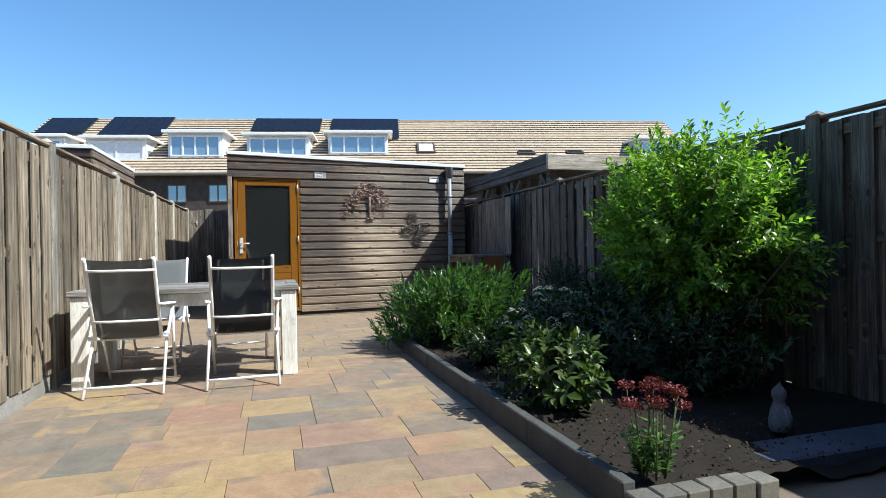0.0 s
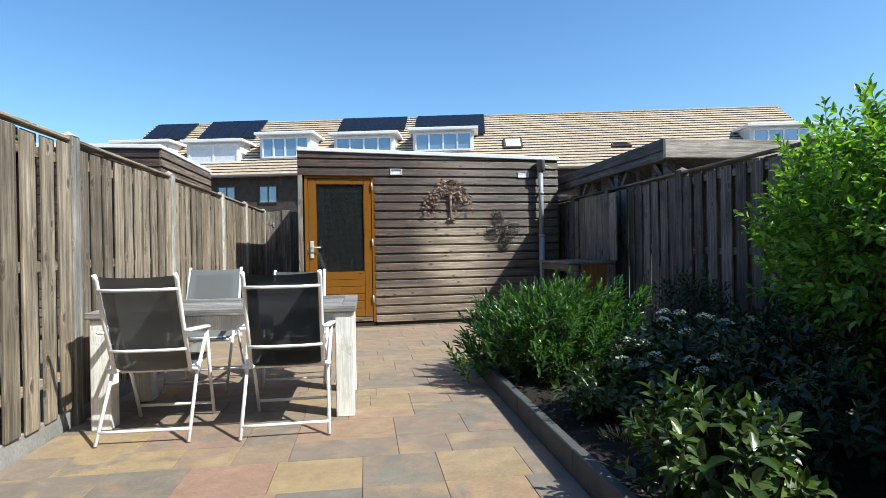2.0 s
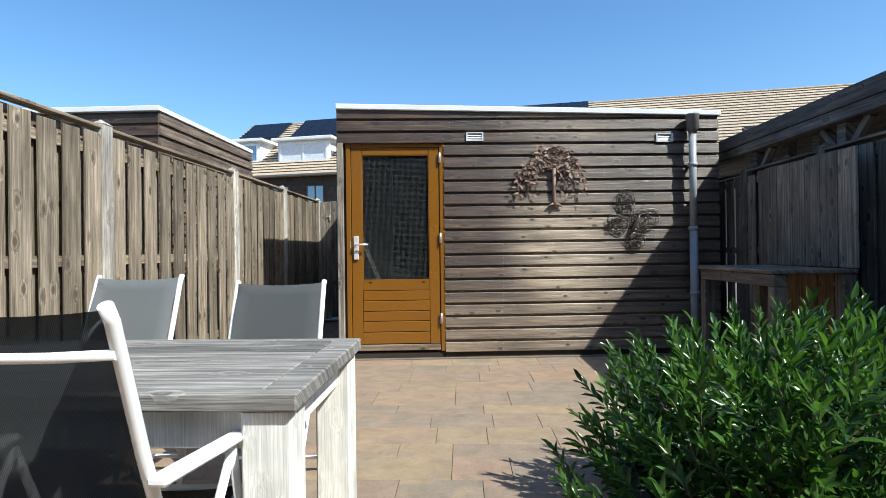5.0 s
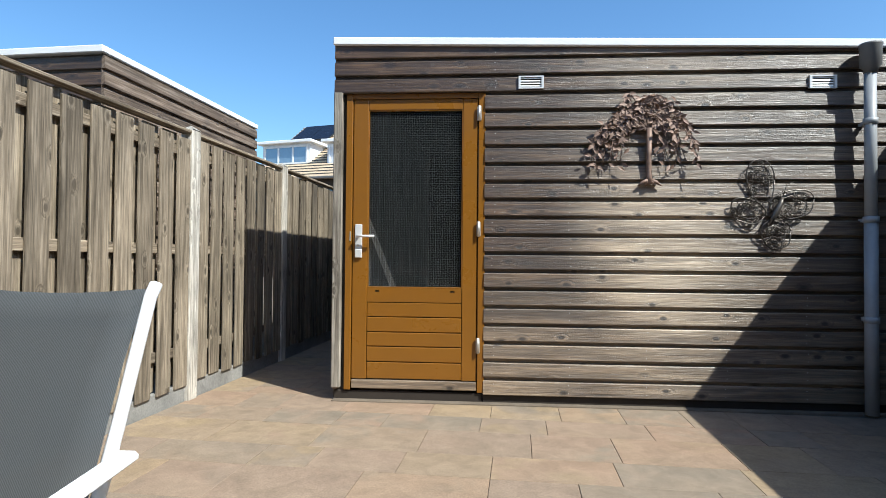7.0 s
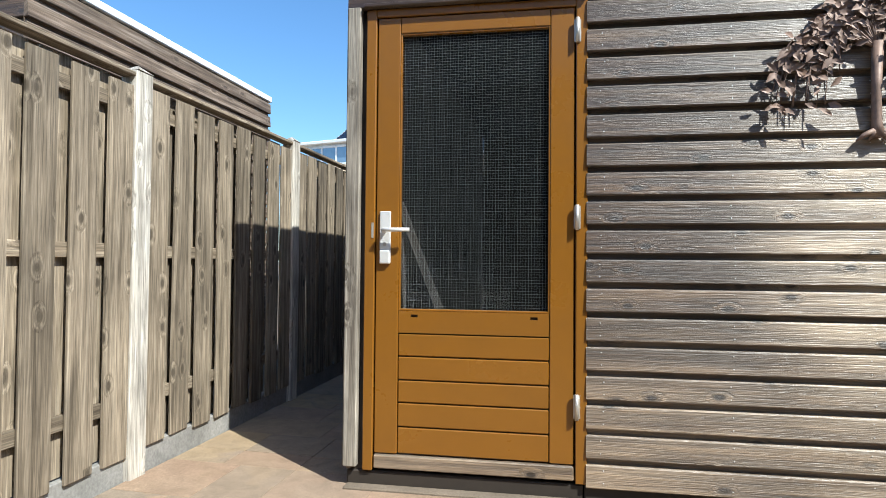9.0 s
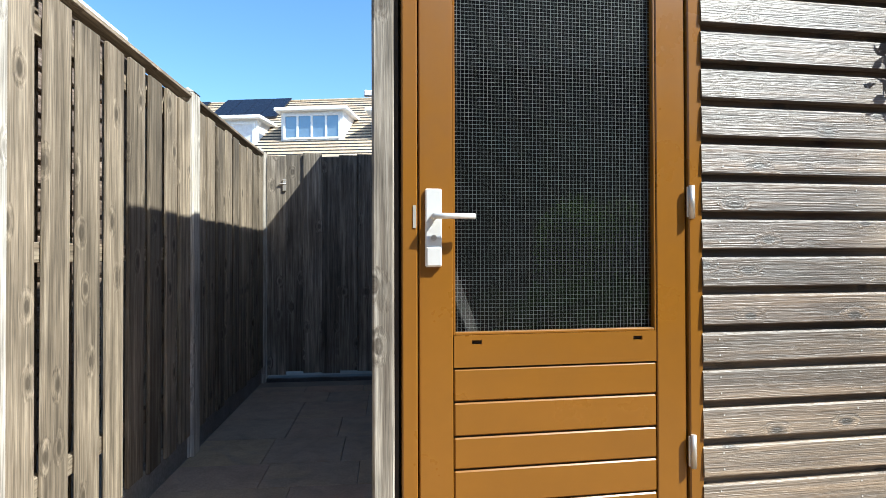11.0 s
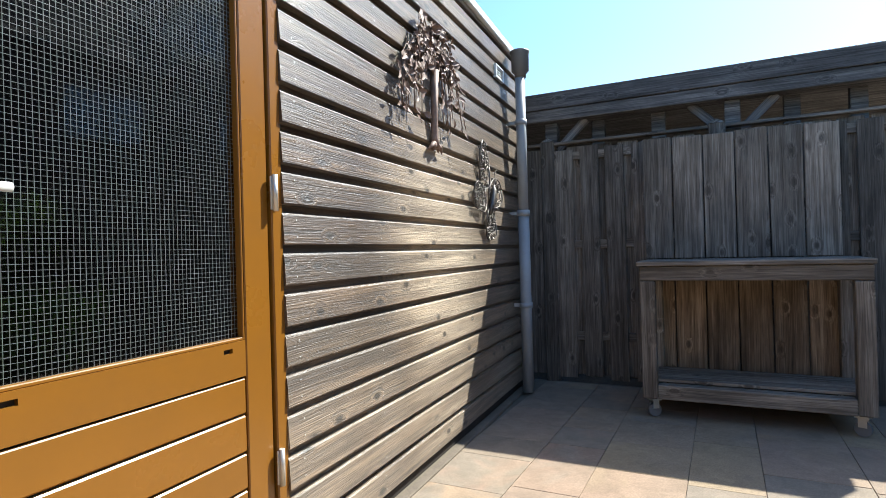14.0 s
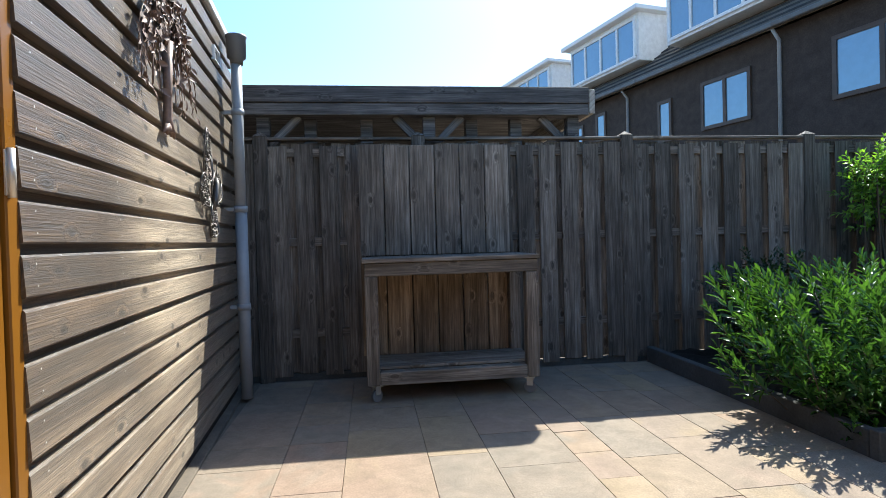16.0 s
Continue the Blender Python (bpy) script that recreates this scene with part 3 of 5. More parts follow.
bm = tube([(PX, PY - 0.005, 2.27), (PX, PY - 0.005, 2.30), (PX, PY - 0.005, 2.315), (PX, PY - 0.005, 2.44), (PX, PY - 0.005, 2.45), (PX, PY - 0.005, 2.462)], [0.040, 0.043, 0.062, 0.064, 0.069, 0.069], 18)
part("hopper", bm, HOPPER, pipe, "dark grey hopper")


# ---- fences ----
def fence(name, label, x, side, ys, mat, rail_mat, z_top=1.90, post_mat=None, base_h=0.20, group="", plate=None):
    """Screens of upright boards on both faces of three rails, between posts, over concrete plates. side: +1 when the garden lies towards +x."""
    f = thing(name, label, "fence", group)
    rnd = random.Random(abs(int(x * 100)))
    for y in ys:
        p = part("post", box((-0.048, -0.054, -0.02), (0.048, 0.054, z_top + 0.03), 0.008), post_mat, f, "", pose(x, y, 0))
        bm = bmesh.new()
        bmesh.ops.create_cone(bm, cap_ends=True, segments=4, radius1=0.072, radius2=0.004, depth=0.035, matrix=pose(0, 0, z_top + 0.046, 0, 0, 45))
        part("post_cap", bm, post_mat, p)
    spans = list(zip(ys, ys[1:]))
    for a, b in spans:
        lo, hi = a + 0.0545, b - 0.0545
        part("base_plate", box((-0.018, lo, -0.03), (0.018, hi, base_h), 0.004), plate or CONCRETE, f, "grey concrete base plate", pose(x, 0, 0))
        for z in (0.36, 1.07, 1.76):
            board("rail", (x - 0.014, lo, z - 0.034), (x + 0.014, hi, z + 0.03), rail_mat, f)
        board("cap_rail", (x - 0.038, lo - 0.03, z_top - 0.004), (x + 0.038, hi + 0.03, z_top + 0.018), rail_mat, f, 0.004)
        n = max(2, math.ceil((hi - lo - 0.14) / 0.206) + 1)
        pitch = (hi - lo - 0.14) / (n - 1)
        for k in range(n):
            yc = lo + 0.07 + pitch * k + (rnd.uniform(-0.005, 0.005) if 0 < k < n - 1 else 0.0)
            xf = x + side * (0.0225 + rnd.uniform(0, 0.004))
            drop = rnd.choice((0.0, 0.006, 0.014, 0.02))
            wide = 0.069 if 0 < k < n - 1 else 0.0715
            board("slat", (xf - 0.008, yc - wide, base_h - drop), (xf + 0.008, yc + wide, z_top - 0.03 - drop), mat, f, 0.003, rnd.randint(1, 4)).rotation_euler = (rnd.uniform(-0.002, 0.002), rnd.uniform(-0.003, 0.003), rnd.uniform(-0.03, 0.03) if 0 < k < n - 1 else 0.0)
        for k in range(n - 1):
            yb = lo + 0.07 + pitch * (k + 0.5) + rnd.uniform(-0.006, 0.006)
            xb = x - side * 0.0225
            board("slat", (xb - 0.008, yb - 0.075, base_h + 0.004), (xb + 0.008, yb + 0.075, z_top - 0.02), mat, f, 0.003, rnd.randint(1, 4)).rotation_euler = (0, 0, rnd.uniform(-0.01, 0.01))
    return f


fence("fence", "weathered grey-brown wooden fence of upright boards on concrete", -1.115, 1, [-12.9, -12.0, -10.1, -8.1, -6.14, -4.14, -2.20, -0.16, 1.40, 3.12], FENCE_L, FENCE_LY, 1.90, POST_W, 0.125)
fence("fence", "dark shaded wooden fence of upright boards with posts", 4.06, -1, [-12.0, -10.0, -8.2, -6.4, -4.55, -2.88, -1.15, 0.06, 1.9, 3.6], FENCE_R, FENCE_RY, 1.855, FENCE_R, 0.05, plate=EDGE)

gate = thing("garden_gate", "dark weathered wooden gate of upright boards, closed", "gate")
for k in range(6):
    x0, y0 = -1.06 + 0.150 * k, 3.12 + 0.020 * (k % 2)
    board("board", (x0, y0, 0.05 + 0.012 * ((k * 5) % 3)), (x0 + 0.156, y0 + 0.018, 1.90 + 0.014 * ((k * 7) % 3)), GATE_W, gate, 0.003, k % 4 + 1)
for z in (0.4, 1.05, 1.72):
    board("rail", (-1.05, 3.160, z - 0.045), (-0.16, 3.19, z + 0.045), GATE_W, gate)
part("sill", box((-1.06, 3.09, -0.03), (-0.14, 3.20, 0.028), 0.006), EDGE, gate)
part("post", box((-0.150, 3.11, 0.0), (-0.100, 3.17, 1.97), 0.005), GATE_W, gate)
latch = part("latch", box((-0.93, 3.105, 1.60), (-0.90, 3.119, 1.70), 0.003), HINGE, gate, "small galvanised latch")
part("bolt", tube([(-0.96, 3.108, 1.66), (-0.90, 3.108, 1.66)], 0.006, 8), HINGE, latch)


# ---- neighbour's shed beyond the left fence ----
NX, NY0, NY1 = -1.93, -0.05, 2.47
nsh = thing("neighbour_shed", "brown boarded shed with white roof edge behind the fence", "shed")
part("wall", box((-5.0, NY0 + 0.03, 0.0), (NX - 0.03, NY1, 2.54)), DARK_GAP, nsh)
for k in range(20):
    z = 0.06 + PITCH * k
    weatherboard(NY1 - NY0, "y", CLAD_Y, nsh, pose(NX, NY0, z) @ Matrix.Scale(-1, 4, (1, 0, 0)))
    weatherboard(3.0, "x", CLAD_X, nsh, pose(NX - 3.0, NY0 + 0.03, z))
part("roof", box((-4.96, NY0 + 0.06, 2.54), (NX - 0.06, NY1 - 0.04, 2.57)), BITUMEN, nsh)
part("roof_trim", box((-5.02, NY0 - 0.03, 2.57), (NX + 0.03, NY0 + 0.04, 2.625), 0.006), TRIM_WHITE, nsh)
part("roof_trim", box((NX - 0.04, NY0 + 0.043, 2.57), (NX + 0.03, NY1 + 0.02, 2.625), 0.006), TRIM_WHITE, nsh)


# ---- neighbour's canopy beyond the right fence ----
cano = thing("garden_canopy", "flat-roofed wooden canopy with heavy beams behind the fence", "canopy")
CX, CY0, CY1 = 4.03, -2.62, 3.0
board("beam", (CX, CY0 + 0.05, 2.145), (CX + 0.05, CY1, 2.275), BEAM_Y, cano, 0.005)
board("beam", (CX + 0.012, CY0 + 0.05, 2.05), (CX + 0.190, CY1, 2.142), BEAM_Y, cano, 0.005)
board("beam", (CX, CY0, 2.06), (CX + 2.6, CY0 + 0.047, 2.26), BEAM_X, cano, 0.005, 0, "light weathered end beam")
part("roof", box((CX + 0.05, CY0 + 0.05, 2.235), (CX + 2.6, CY1, 2.262)), BITUMEN, cano)
part("ceiling_lining", box((CX + 0.07, CY0 + 0.06, 2.20), (CX + 2.6, CY1, 2.23)), BEAM_Y, cano)
for y in (-2.46, -2.0, -1.62, -1.25, -0.75, -0.30, 0.05):
    main = y in (-2.46, -1.25, 0.05)
    board("post", (CX + (0.085 if main else 0.20), y - 0.05, 0.0), (CX + (0.175 if main else 0.28), y + 0.05, 2.048 if main else 2.195), BEAM_Y, cano, 0.005)
for y, s in ((-2.46, 1), (-1.25, -1), (-1.25, 1), (0.05, -1)):
    part("brace", box((-0.03, -0.17, -0.030), (0.03, 0.17, 0.030), 0.004), BEAM_Y, cano, "", pose(CX + 0.13, y + s * 0.155, 1.935, 45 * s, 0, 0))
part("back_wall", box((CX + 2.5, CY0, 0), (CX + 2.6, CY1, 2.23)), BEAM_Y, cano)


# ---- planting bed ----
BX0, BX1, BY0, BY1, BH = 1.84, 3.99, -7.50, -3.00, 0.135
bed = thing("planting_bed", "raised planting bed with grey concrete edging and dark soil", "planter")
for a, b in zip([BY0 + 0.10, -6.55, -5.55, -4.55, -3.55], [-6.553, -5.553, -4.553, -3.553, BY1]):
    part("edging", box((-0.03, a, -0.03), (0.03, b, BH), 0.006), EDGE, bed, "grey concrete edging", pose(BX0 + 0.03, 0, random.uniform(-0.006, 0.006)))
for a, b in ((BX0 + 0.063, 2.9), (2.903, BX1)):
    part("edging", box((a, -0.03, -0.03), (b, 0.03, BH - 0.01), 0.006), EDGE, bed, "grey concrete edging", pose(0, BY1 - 0.03, 0))
bme = mesh_of("brick", box((-0.052, -0.05, -0.03), (0.052, 0.05, 0.105), 0.006), BRICK)
for k in range(6):
    part("brick", bme, BRICK, bed, "", pose(BX0 + 0.055 + 0.109 * k, BY0 + 0.05 + random.uniform(-0.006, 0.006), random.uniform(-0.006, 0.006), random.uniform(-2, 2), 0, random.uniform(-2, 2)))
# soil as an uneven sheet
bm = bmesh.new()
NXS, NYS = 34, 76
grid = [[None] * (NYS + 1) for _ in range(NXS + 1)]
for i in range(NXS + 1):
    for j in range(NYS + 1):
        x = BX0 + 0.05 + (BX1 - BX0 - 0.05) * i / NXS
        y = BY0 + 0.09 + (BY1 - BY0 - 0.13) * j / NYS
        z = 0.075 + 0.035 * noise.noise(Vector((x * 2, y * 2, 0))) + 0.03 * noise.noise(Vector((x * 9, y * 9, 3))) + 0.015 * noise.noise(Vector((x * 30, y * 30, 7)))
        if x > 2.76:
            z -= 0.055 * min(1, (x - 2.76) / 0.1) if y < -6.9 else 0
        grid[i][j] = bm.verts.new((x, y, z))
for i in range(NXS):
    for j in range(NYS):
        bm.faces.new((grid[i][j], grid[i + 1][j], grid[i + 1][j + 1], grid[i][j + 1])).smooth = True
part("soil", bm, SOIL, bed, "dark crumbly soil")
# bark and clods on the soil
rc = random.Random(11)
vs, fs = [], []
for k in range(2600):
    x, y = rc.uniform(BX0 + 0.08, 3.2), rc.uniform(BY0 + 0.12, BY1 - 0.1)
    s = rc.uniform(0.004, 0.013)
    c = Vector((x, y, 0.090 + 0.035 * noise.noise(Vector((x * 2, y * 2, 0)))))
    b = len(vs)
    for p in ((1, 0, 0), (-0.4, 0.8, 0.1), (-0.5, -0.7, 0), (0, 0, 0.7), (0.1, 0, -0.5)):
        vs.append(c + Matrix.Rotation(rc.uniform(0, 6), 3, "Z") @ Vector(p) * s)
    fs += [(b, b + 1, b + 3), (b + 1, b + 2, b + 3), (b + 2, b, b + 3), (b + 1, b, b + 4), (b + 2, b + 1, b + 4), (b, b + 2, b + 4)]
me = bpy.data.meshes.new("bark_chips")
me.from_pydata(vs, [], fs)
BARK = stone("bark_chip", [(0.0, (0.025, 0.018, 0.012)), (0.8, (0.055, 0.040, 0.027)), (1.0, (0.17, 0.125, 0.078))], 0.95, 60)
me.materials.append(BARK)
tagged(new("bark_chips", me), "brown bark chips and clods on the soil", "bark", kind="stuff")


# ---- table ----
tab = thing("garden_table", "weathered grey wooden table with white painted legs", "table")
TX0, TX1, TY0, TY1, TZ = -0.94, 0.775, -4.36, -3.50, 0.762
npl = 6
pw = (TY1 - TY0 - 0.10) / npl
for k in range(npl):
    board("plank", (TX0 + 0.10, TY0 + 0.05 + pw * k + 0.0015, TZ - 0.04), (TX1 - 0.10, TY0 + 0.05 + pw * (k + 1) - 0.0015, TZ), TABLE_X, tab, 0.003)
for lo, hi in (((TX0, TY0, TZ - 0.045), (TX1, TY0 + 0.0485, TZ)), ((TX0, TY1 - 0.0485, TZ - 0.045), (TX1, TY1, TZ)), ((TX0, TY0 + 0.05, TZ - 0.045), (TX0 + 0.0985, TY1 - 0.05, TZ)), ((TX1 - 0.0985, TY0 + 0.05, TZ - 0.045), (TX1, TY1 - 0.05, TZ))):
    board("edge_board", lo, hi, TABLE_X, tab, 0.005)
LEG = 0.125
for lx in (TX0 + 0.02, TX1 - 0.02 - LEG):
    for ly in (TY0 + 0.02, TY1 - 0.02 - LEG):
        part("leg", box((lx, ly, 0.0), (lx + LEG, ly + LEG, TZ - 0.046), 0.006), WHITE_W, tab, "white painted leg, worn")
for y in (TY0 + 0.05, TY1 - 0.08):
    part("apron", box((TX0 + 0.147, y, TZ - 0.15), (TX1 - 0.147, y + 0.03, TZ - 0.047), 0.004), WHITE_W, tab)
for x in (TX0 + 0.06, TX1 - 0.09):
    part("apron", box((x, TY0 + 0.147, TZ - 0.15), (x + 0.03, TY1 - 0.147, TZ - 0.047), 0.004), WHITE_W, tab)


# ---- folding chairs ----
def curved_sheet(rows, half, n=6, sag=0.0):
    """A thin sheet between two side rails that runs through rows of (y, z)."""
    bm = bmesh.new()
    vv = []
    for s, (y, z) in enumerate(rows):
        vv.append([bm.verts.new((-half + 2 * half * i / n, y + sag * 0.6 * (1 - (2 * i / n - 1) ** 2), z - sag * (1 - (2 * i / n - 1) ** 2))) for i in range(n + 1)])
    for a, b in zip(vv, vv[1:]):
        for i in range(n):
            bm.faces.new((a[i], a[i + 1], b[i + 1], b[i])).smooth = True
    bmesh.ops.solidify(bm, geom=bm.faces[:], thickness=0.003)
    bmesh.ops.recalc_face_normals(bm, faces=bm.faces[:])
    return bm


def folding_chair(at):
    """Faces +y. Feet stand on z = 0."""
    c = thing("folding_chair", "white metal folding chair with dark grey mesh seat", "chair", "chairs round the table", at=at)
    W, L = 0.224, 0.262
    top, low = (-0.335, 1.015), (-0.115, 0.40)
    mid = tuple(a + 0.52 * (b - a) for a, b in zip(low, top))
    for s in (-1, 1):
        part("back_post", tube([(s * W, top[0] - 0.02, top[1] + 0.0), (s * W, top[0], top[1] - 0.03), (s * W, mid[0] - 0.012, mid[1]), (s * W, low[0], low[1])], 0.0135, 10), WHITE_TUBE, c)
        apex = (s * (L + 0.010), 0.075, 0.625)
        part("leg", tube([(s * L, -0.30, 0.005), (s * (W + 0.030), -0.10, 0.36), apex], 0.0115, 10), WHITE_TUBE, c)
        part("leg", tube([(s * (L - 0.018), 0.31, 0.005), (s * (L - 0.010), 0.20, 0.30), apex], 0.0115, 10), WHITE_TUBE, c)
        arm0 = (s * (W + 0.02), mid[0] - 0.005 + 0.02, mid[1] - 0.075)
        part("armrest", box((-0.022, -0.19, -0.011), (0.022, 0.19, 0.011), 0.007), WHITE_TUBE, c, "", look(Vector(arm0) + (Vector(apex) - Vector(arm0)) * 0.55 + Vector((s * 0.008, 0, 0.022)), Vector(apex) + (Vector(apex) - Vector(arm0)) * 2 + Vector((s * 0.01, 0, 0.03))) @ pose(0, 0, 0, 90, 0, 0))
        part("pivot", tube([(s * (W - 0.012), low[0] + 0.002, low[1] + 0.012), (s * (W + 0.05), low[0] + 0.002, low[1] + 0.012)], 0.016, 10), WHITE_TUBE, c)
        part("seat_rail", tube([(s * (W - 0.012), low[0], low[1] + 0.01), (s * (W - 0.012), 0.12, 0.405), (s * (W - 0.012), 0.30, 0.43)], 0.0115, 10), WHITE_TUBE, c)
    def cross(name, w, y, z, r=0.0105, bow=0.0):
        part(name, tube([(-w, y, z), (-w * 0.5, y - bow, z - bow * 0.3), (w * 0.5, y - bow, z - bow * 0.3), (w, y, z)], r, 8), WHITE_TUBE, c)
    def on_back(z):
        f = (z - low[1]) / (top[1] - low[1])
        return low[0] + f * (top[0] - low[0])
    cross("back_bar", W, on_back(0.925) - 0.022, 0.925, 0.010, 0.010)
    cross("back_bar", W, on_back(0.545) - 0.018, 0.545, 0.010, 0.010)
    cross("foot_bar", L, -0.262, 0.075)
    cross("foot_bar", L - 0.018, 0.288, 0.085)
    cross("seat_bar", W - 0.012, 0.30, 0.43)
    cross("seat_bar", W - 0.012, -0.06, 0.395)
    part("back_fabric", curved_sheet([(on_back(z) + (0.010 if z < 0.95 else 0), z) for z in (0.415, 0.55, 0.70, 0.85, 0.95, 1.005)], W - 0.008, 6, 0.012), FABRIC, c, "dark grey woven mesh")
    part("seat_fabric", curved_sheet([(-0.10, 0.415), (0.0, 0.405), (0.12, 0.412), (0.22, 0.425), (0.30, 0.442)], W - 0.016, 6, 0.014), FABRIC, c, "dark grey woven mesh")
    return c


ch = folding_chair(pose(-0.48, -4.38, 0, 0, 0, -1))
copy_thing(ch, pose(0.335, -4.41, 0, 0, 0, 1.5))
copy_thing(ch, pose(0.24, -3.16, 0, 0, 0, 181) @ Matrix.Diagonal((1, 1, 0.94, 1)))
copy_thing(ch, pose(-0.53, -3.14, 0, 0, 0, 179) @ Matrix.Diagonal((1, 1, 0.975, 1)))


# ---- workbench on casters ----
wbn = thing("potting_bench", "weathered wooden potting bench on casters with tall back board", "workbench")
WX0, WX1, WY0, WY1, WZ = 3.26, 3.80, -1.865, -0.705, 0.945
board("bench_top", (WX0 - 0.02, WY0 - 0.01, WZ - 0.028), (WX1, WY1 + 0.015, WZ), BENCH_Y, wbn, 0.004)
LG = 0.085
for x0 in (WX0, WX1 - LG):
    for y0 in (WY0, WY1 - LG):
        part("leg", box((x0, y0, 0.115), (x0 + LG, y0 + LG, WZ - 0.118 if x0 == WX0 else WZ - 0.03), 0.005), BENCH_Z, wbn)
board("beam", (WX0, WY0, WZ - 0.116), (WX0 + LG, WY1, WZ - 0.03), BENCH_Y, wbn, 0.005)
board("beam", (WX0 + 0.002, WY0 + LG + 0.002, 0.115), (WX0 + LG, WY1 - LG - 0.002, 0.200), BENCH_Y, wbn, 0.005)
board("beam", (WX1 - LG, WY0 + LG + 0.002, 0.115), (WX1, WY1 - LG - 0.002, 0.200), BENCH_Y, wbn, 0.005)
for y0 in (WY0, WY1 - LG):
    part("side_beam", box((WX0 + LG + 0.002, y0 + 0.01, 0.115), (WX1 - LG - 0.002, y0 + LG - 0.01, 0.200), 0.004), BENCH_Y, wbn)
for k in range(5):
    a = WX0 + LG + 0.003 + k * 0.079
    board("shelf_board", (a, WY0 + 0.01, 0.202), (a + 0.076, WY1 - 0.01, 0.222), BENCH_Y, wbn)
nb = 6
bw = (1.825 - 0.675) / nb
for k in range(nb):
    y0 = -1.825 + bw * k
    board("back_board", (WX1 + 0.03, y0 + 0.004, WZ + 0.004), (WX1 + 0.05, y0 + bw - 0.004, 1.775 + 0.004 * (k % 3)), BENCH_Z, wbn, 0.003, k % 4 + 1)
    board("lower_back_board", (WX1 + 0.002, y0 + 0.004, 0.205), (WX1 + 0.02, y0 + bw - 0.004, WZ - 0.004), WARM_Z, wbn, 0.003, k % 4 + 1)
for z in (1.10, 1.70):
    board("batten", (WX1 + 0.052, -1.80, z - 0.03), (WX1 + 0.075, -0.70, z + 0.03), BENCH_Y, wbn)
for x, y, a in ((WX0 + 0.05, WY1 - 0.06, 40), (WX0 + 0.05, WY0 + 0.06, -25), (WX1 - 0.05, WY1 - 0.06, 10), (WX1 - 0.05, WY0 + 0.06, 60)):
    m = pose(x, y, 0, 0, 0, a)
    cs = part("caster", tube([(-0.012, 0, 0.040), (0.012, 0, 0.040)], 0.040, 16), RUBBER, wbn, "grey plastic caster", m)
    bm = bmesh.new()
    add_box(bm, (-0.020, -0.02, 0.05), (-0.016, 0.02, 0.10))
    add_box(bm, (0.016, -0.02, 0.05), (0.020, 0.02, 0.10))
    add_box(bm, (-0.032, -0.032, 0.10), (0.032, 0.032, 0.113))
    part("fork", bm, HINGE, cs)


# ---- metal wall ornaments ----
def leaf_soup(items, fold=0.25):
    """Leaves as folded pointed blades. items: (base, direction, up, length, width)."""
    n = len(items)
    base = np.array([i[0] for i in items], float)
    d = np.array([i[1] for i in items], float)
    d /= np.linalg.norm(d, axis=1, keepdims=True) + 1e-9
    up = np.array([i[2] for i in items], float)
    side = np.cross(d, up)
    side /= np.linalg.norm(side, axis=1, keepdims=True) + 1e-9
    nor = np.cross(side, d)
    L = np.array([i[3] for i in items])[:, None]
    W = np.array([i[4] for i in items])[:, None]
    pts = np.stack([base, base + d * L * 0.42 + side * W * 0.5 + nor * W * fold, base + d * L * 0.45 - nor * W * 0.05, base + d * L * 0.42 - side * W * 0.5 + nor * W * fold,
                    base + d * L - nor * L * 0.12, base + d * L * 0.78 + side * W * 0.3 + nor * W * fold * 0.4, base + d * L * 0.78 - side * W * 0.3 + nor * W * fold * 0.4], 1).reshape(-1, 3)
    f = np.array([(0, 1, 2), (0, 2, 3), (1, 5, 2), (2, 6, 3), (2, 5, 4), (2, 4, 6)])
    faces = (np.arange(n)[:, None, None] * 7 + f[None]).reshape(-1, 3)
    me = bpy.data.meshes.new("leaves")
    me.from_pydata(pts.tolist(), [], faces.tolist())
    for p in me.polygons:
        p.use_smooth = True
    return me


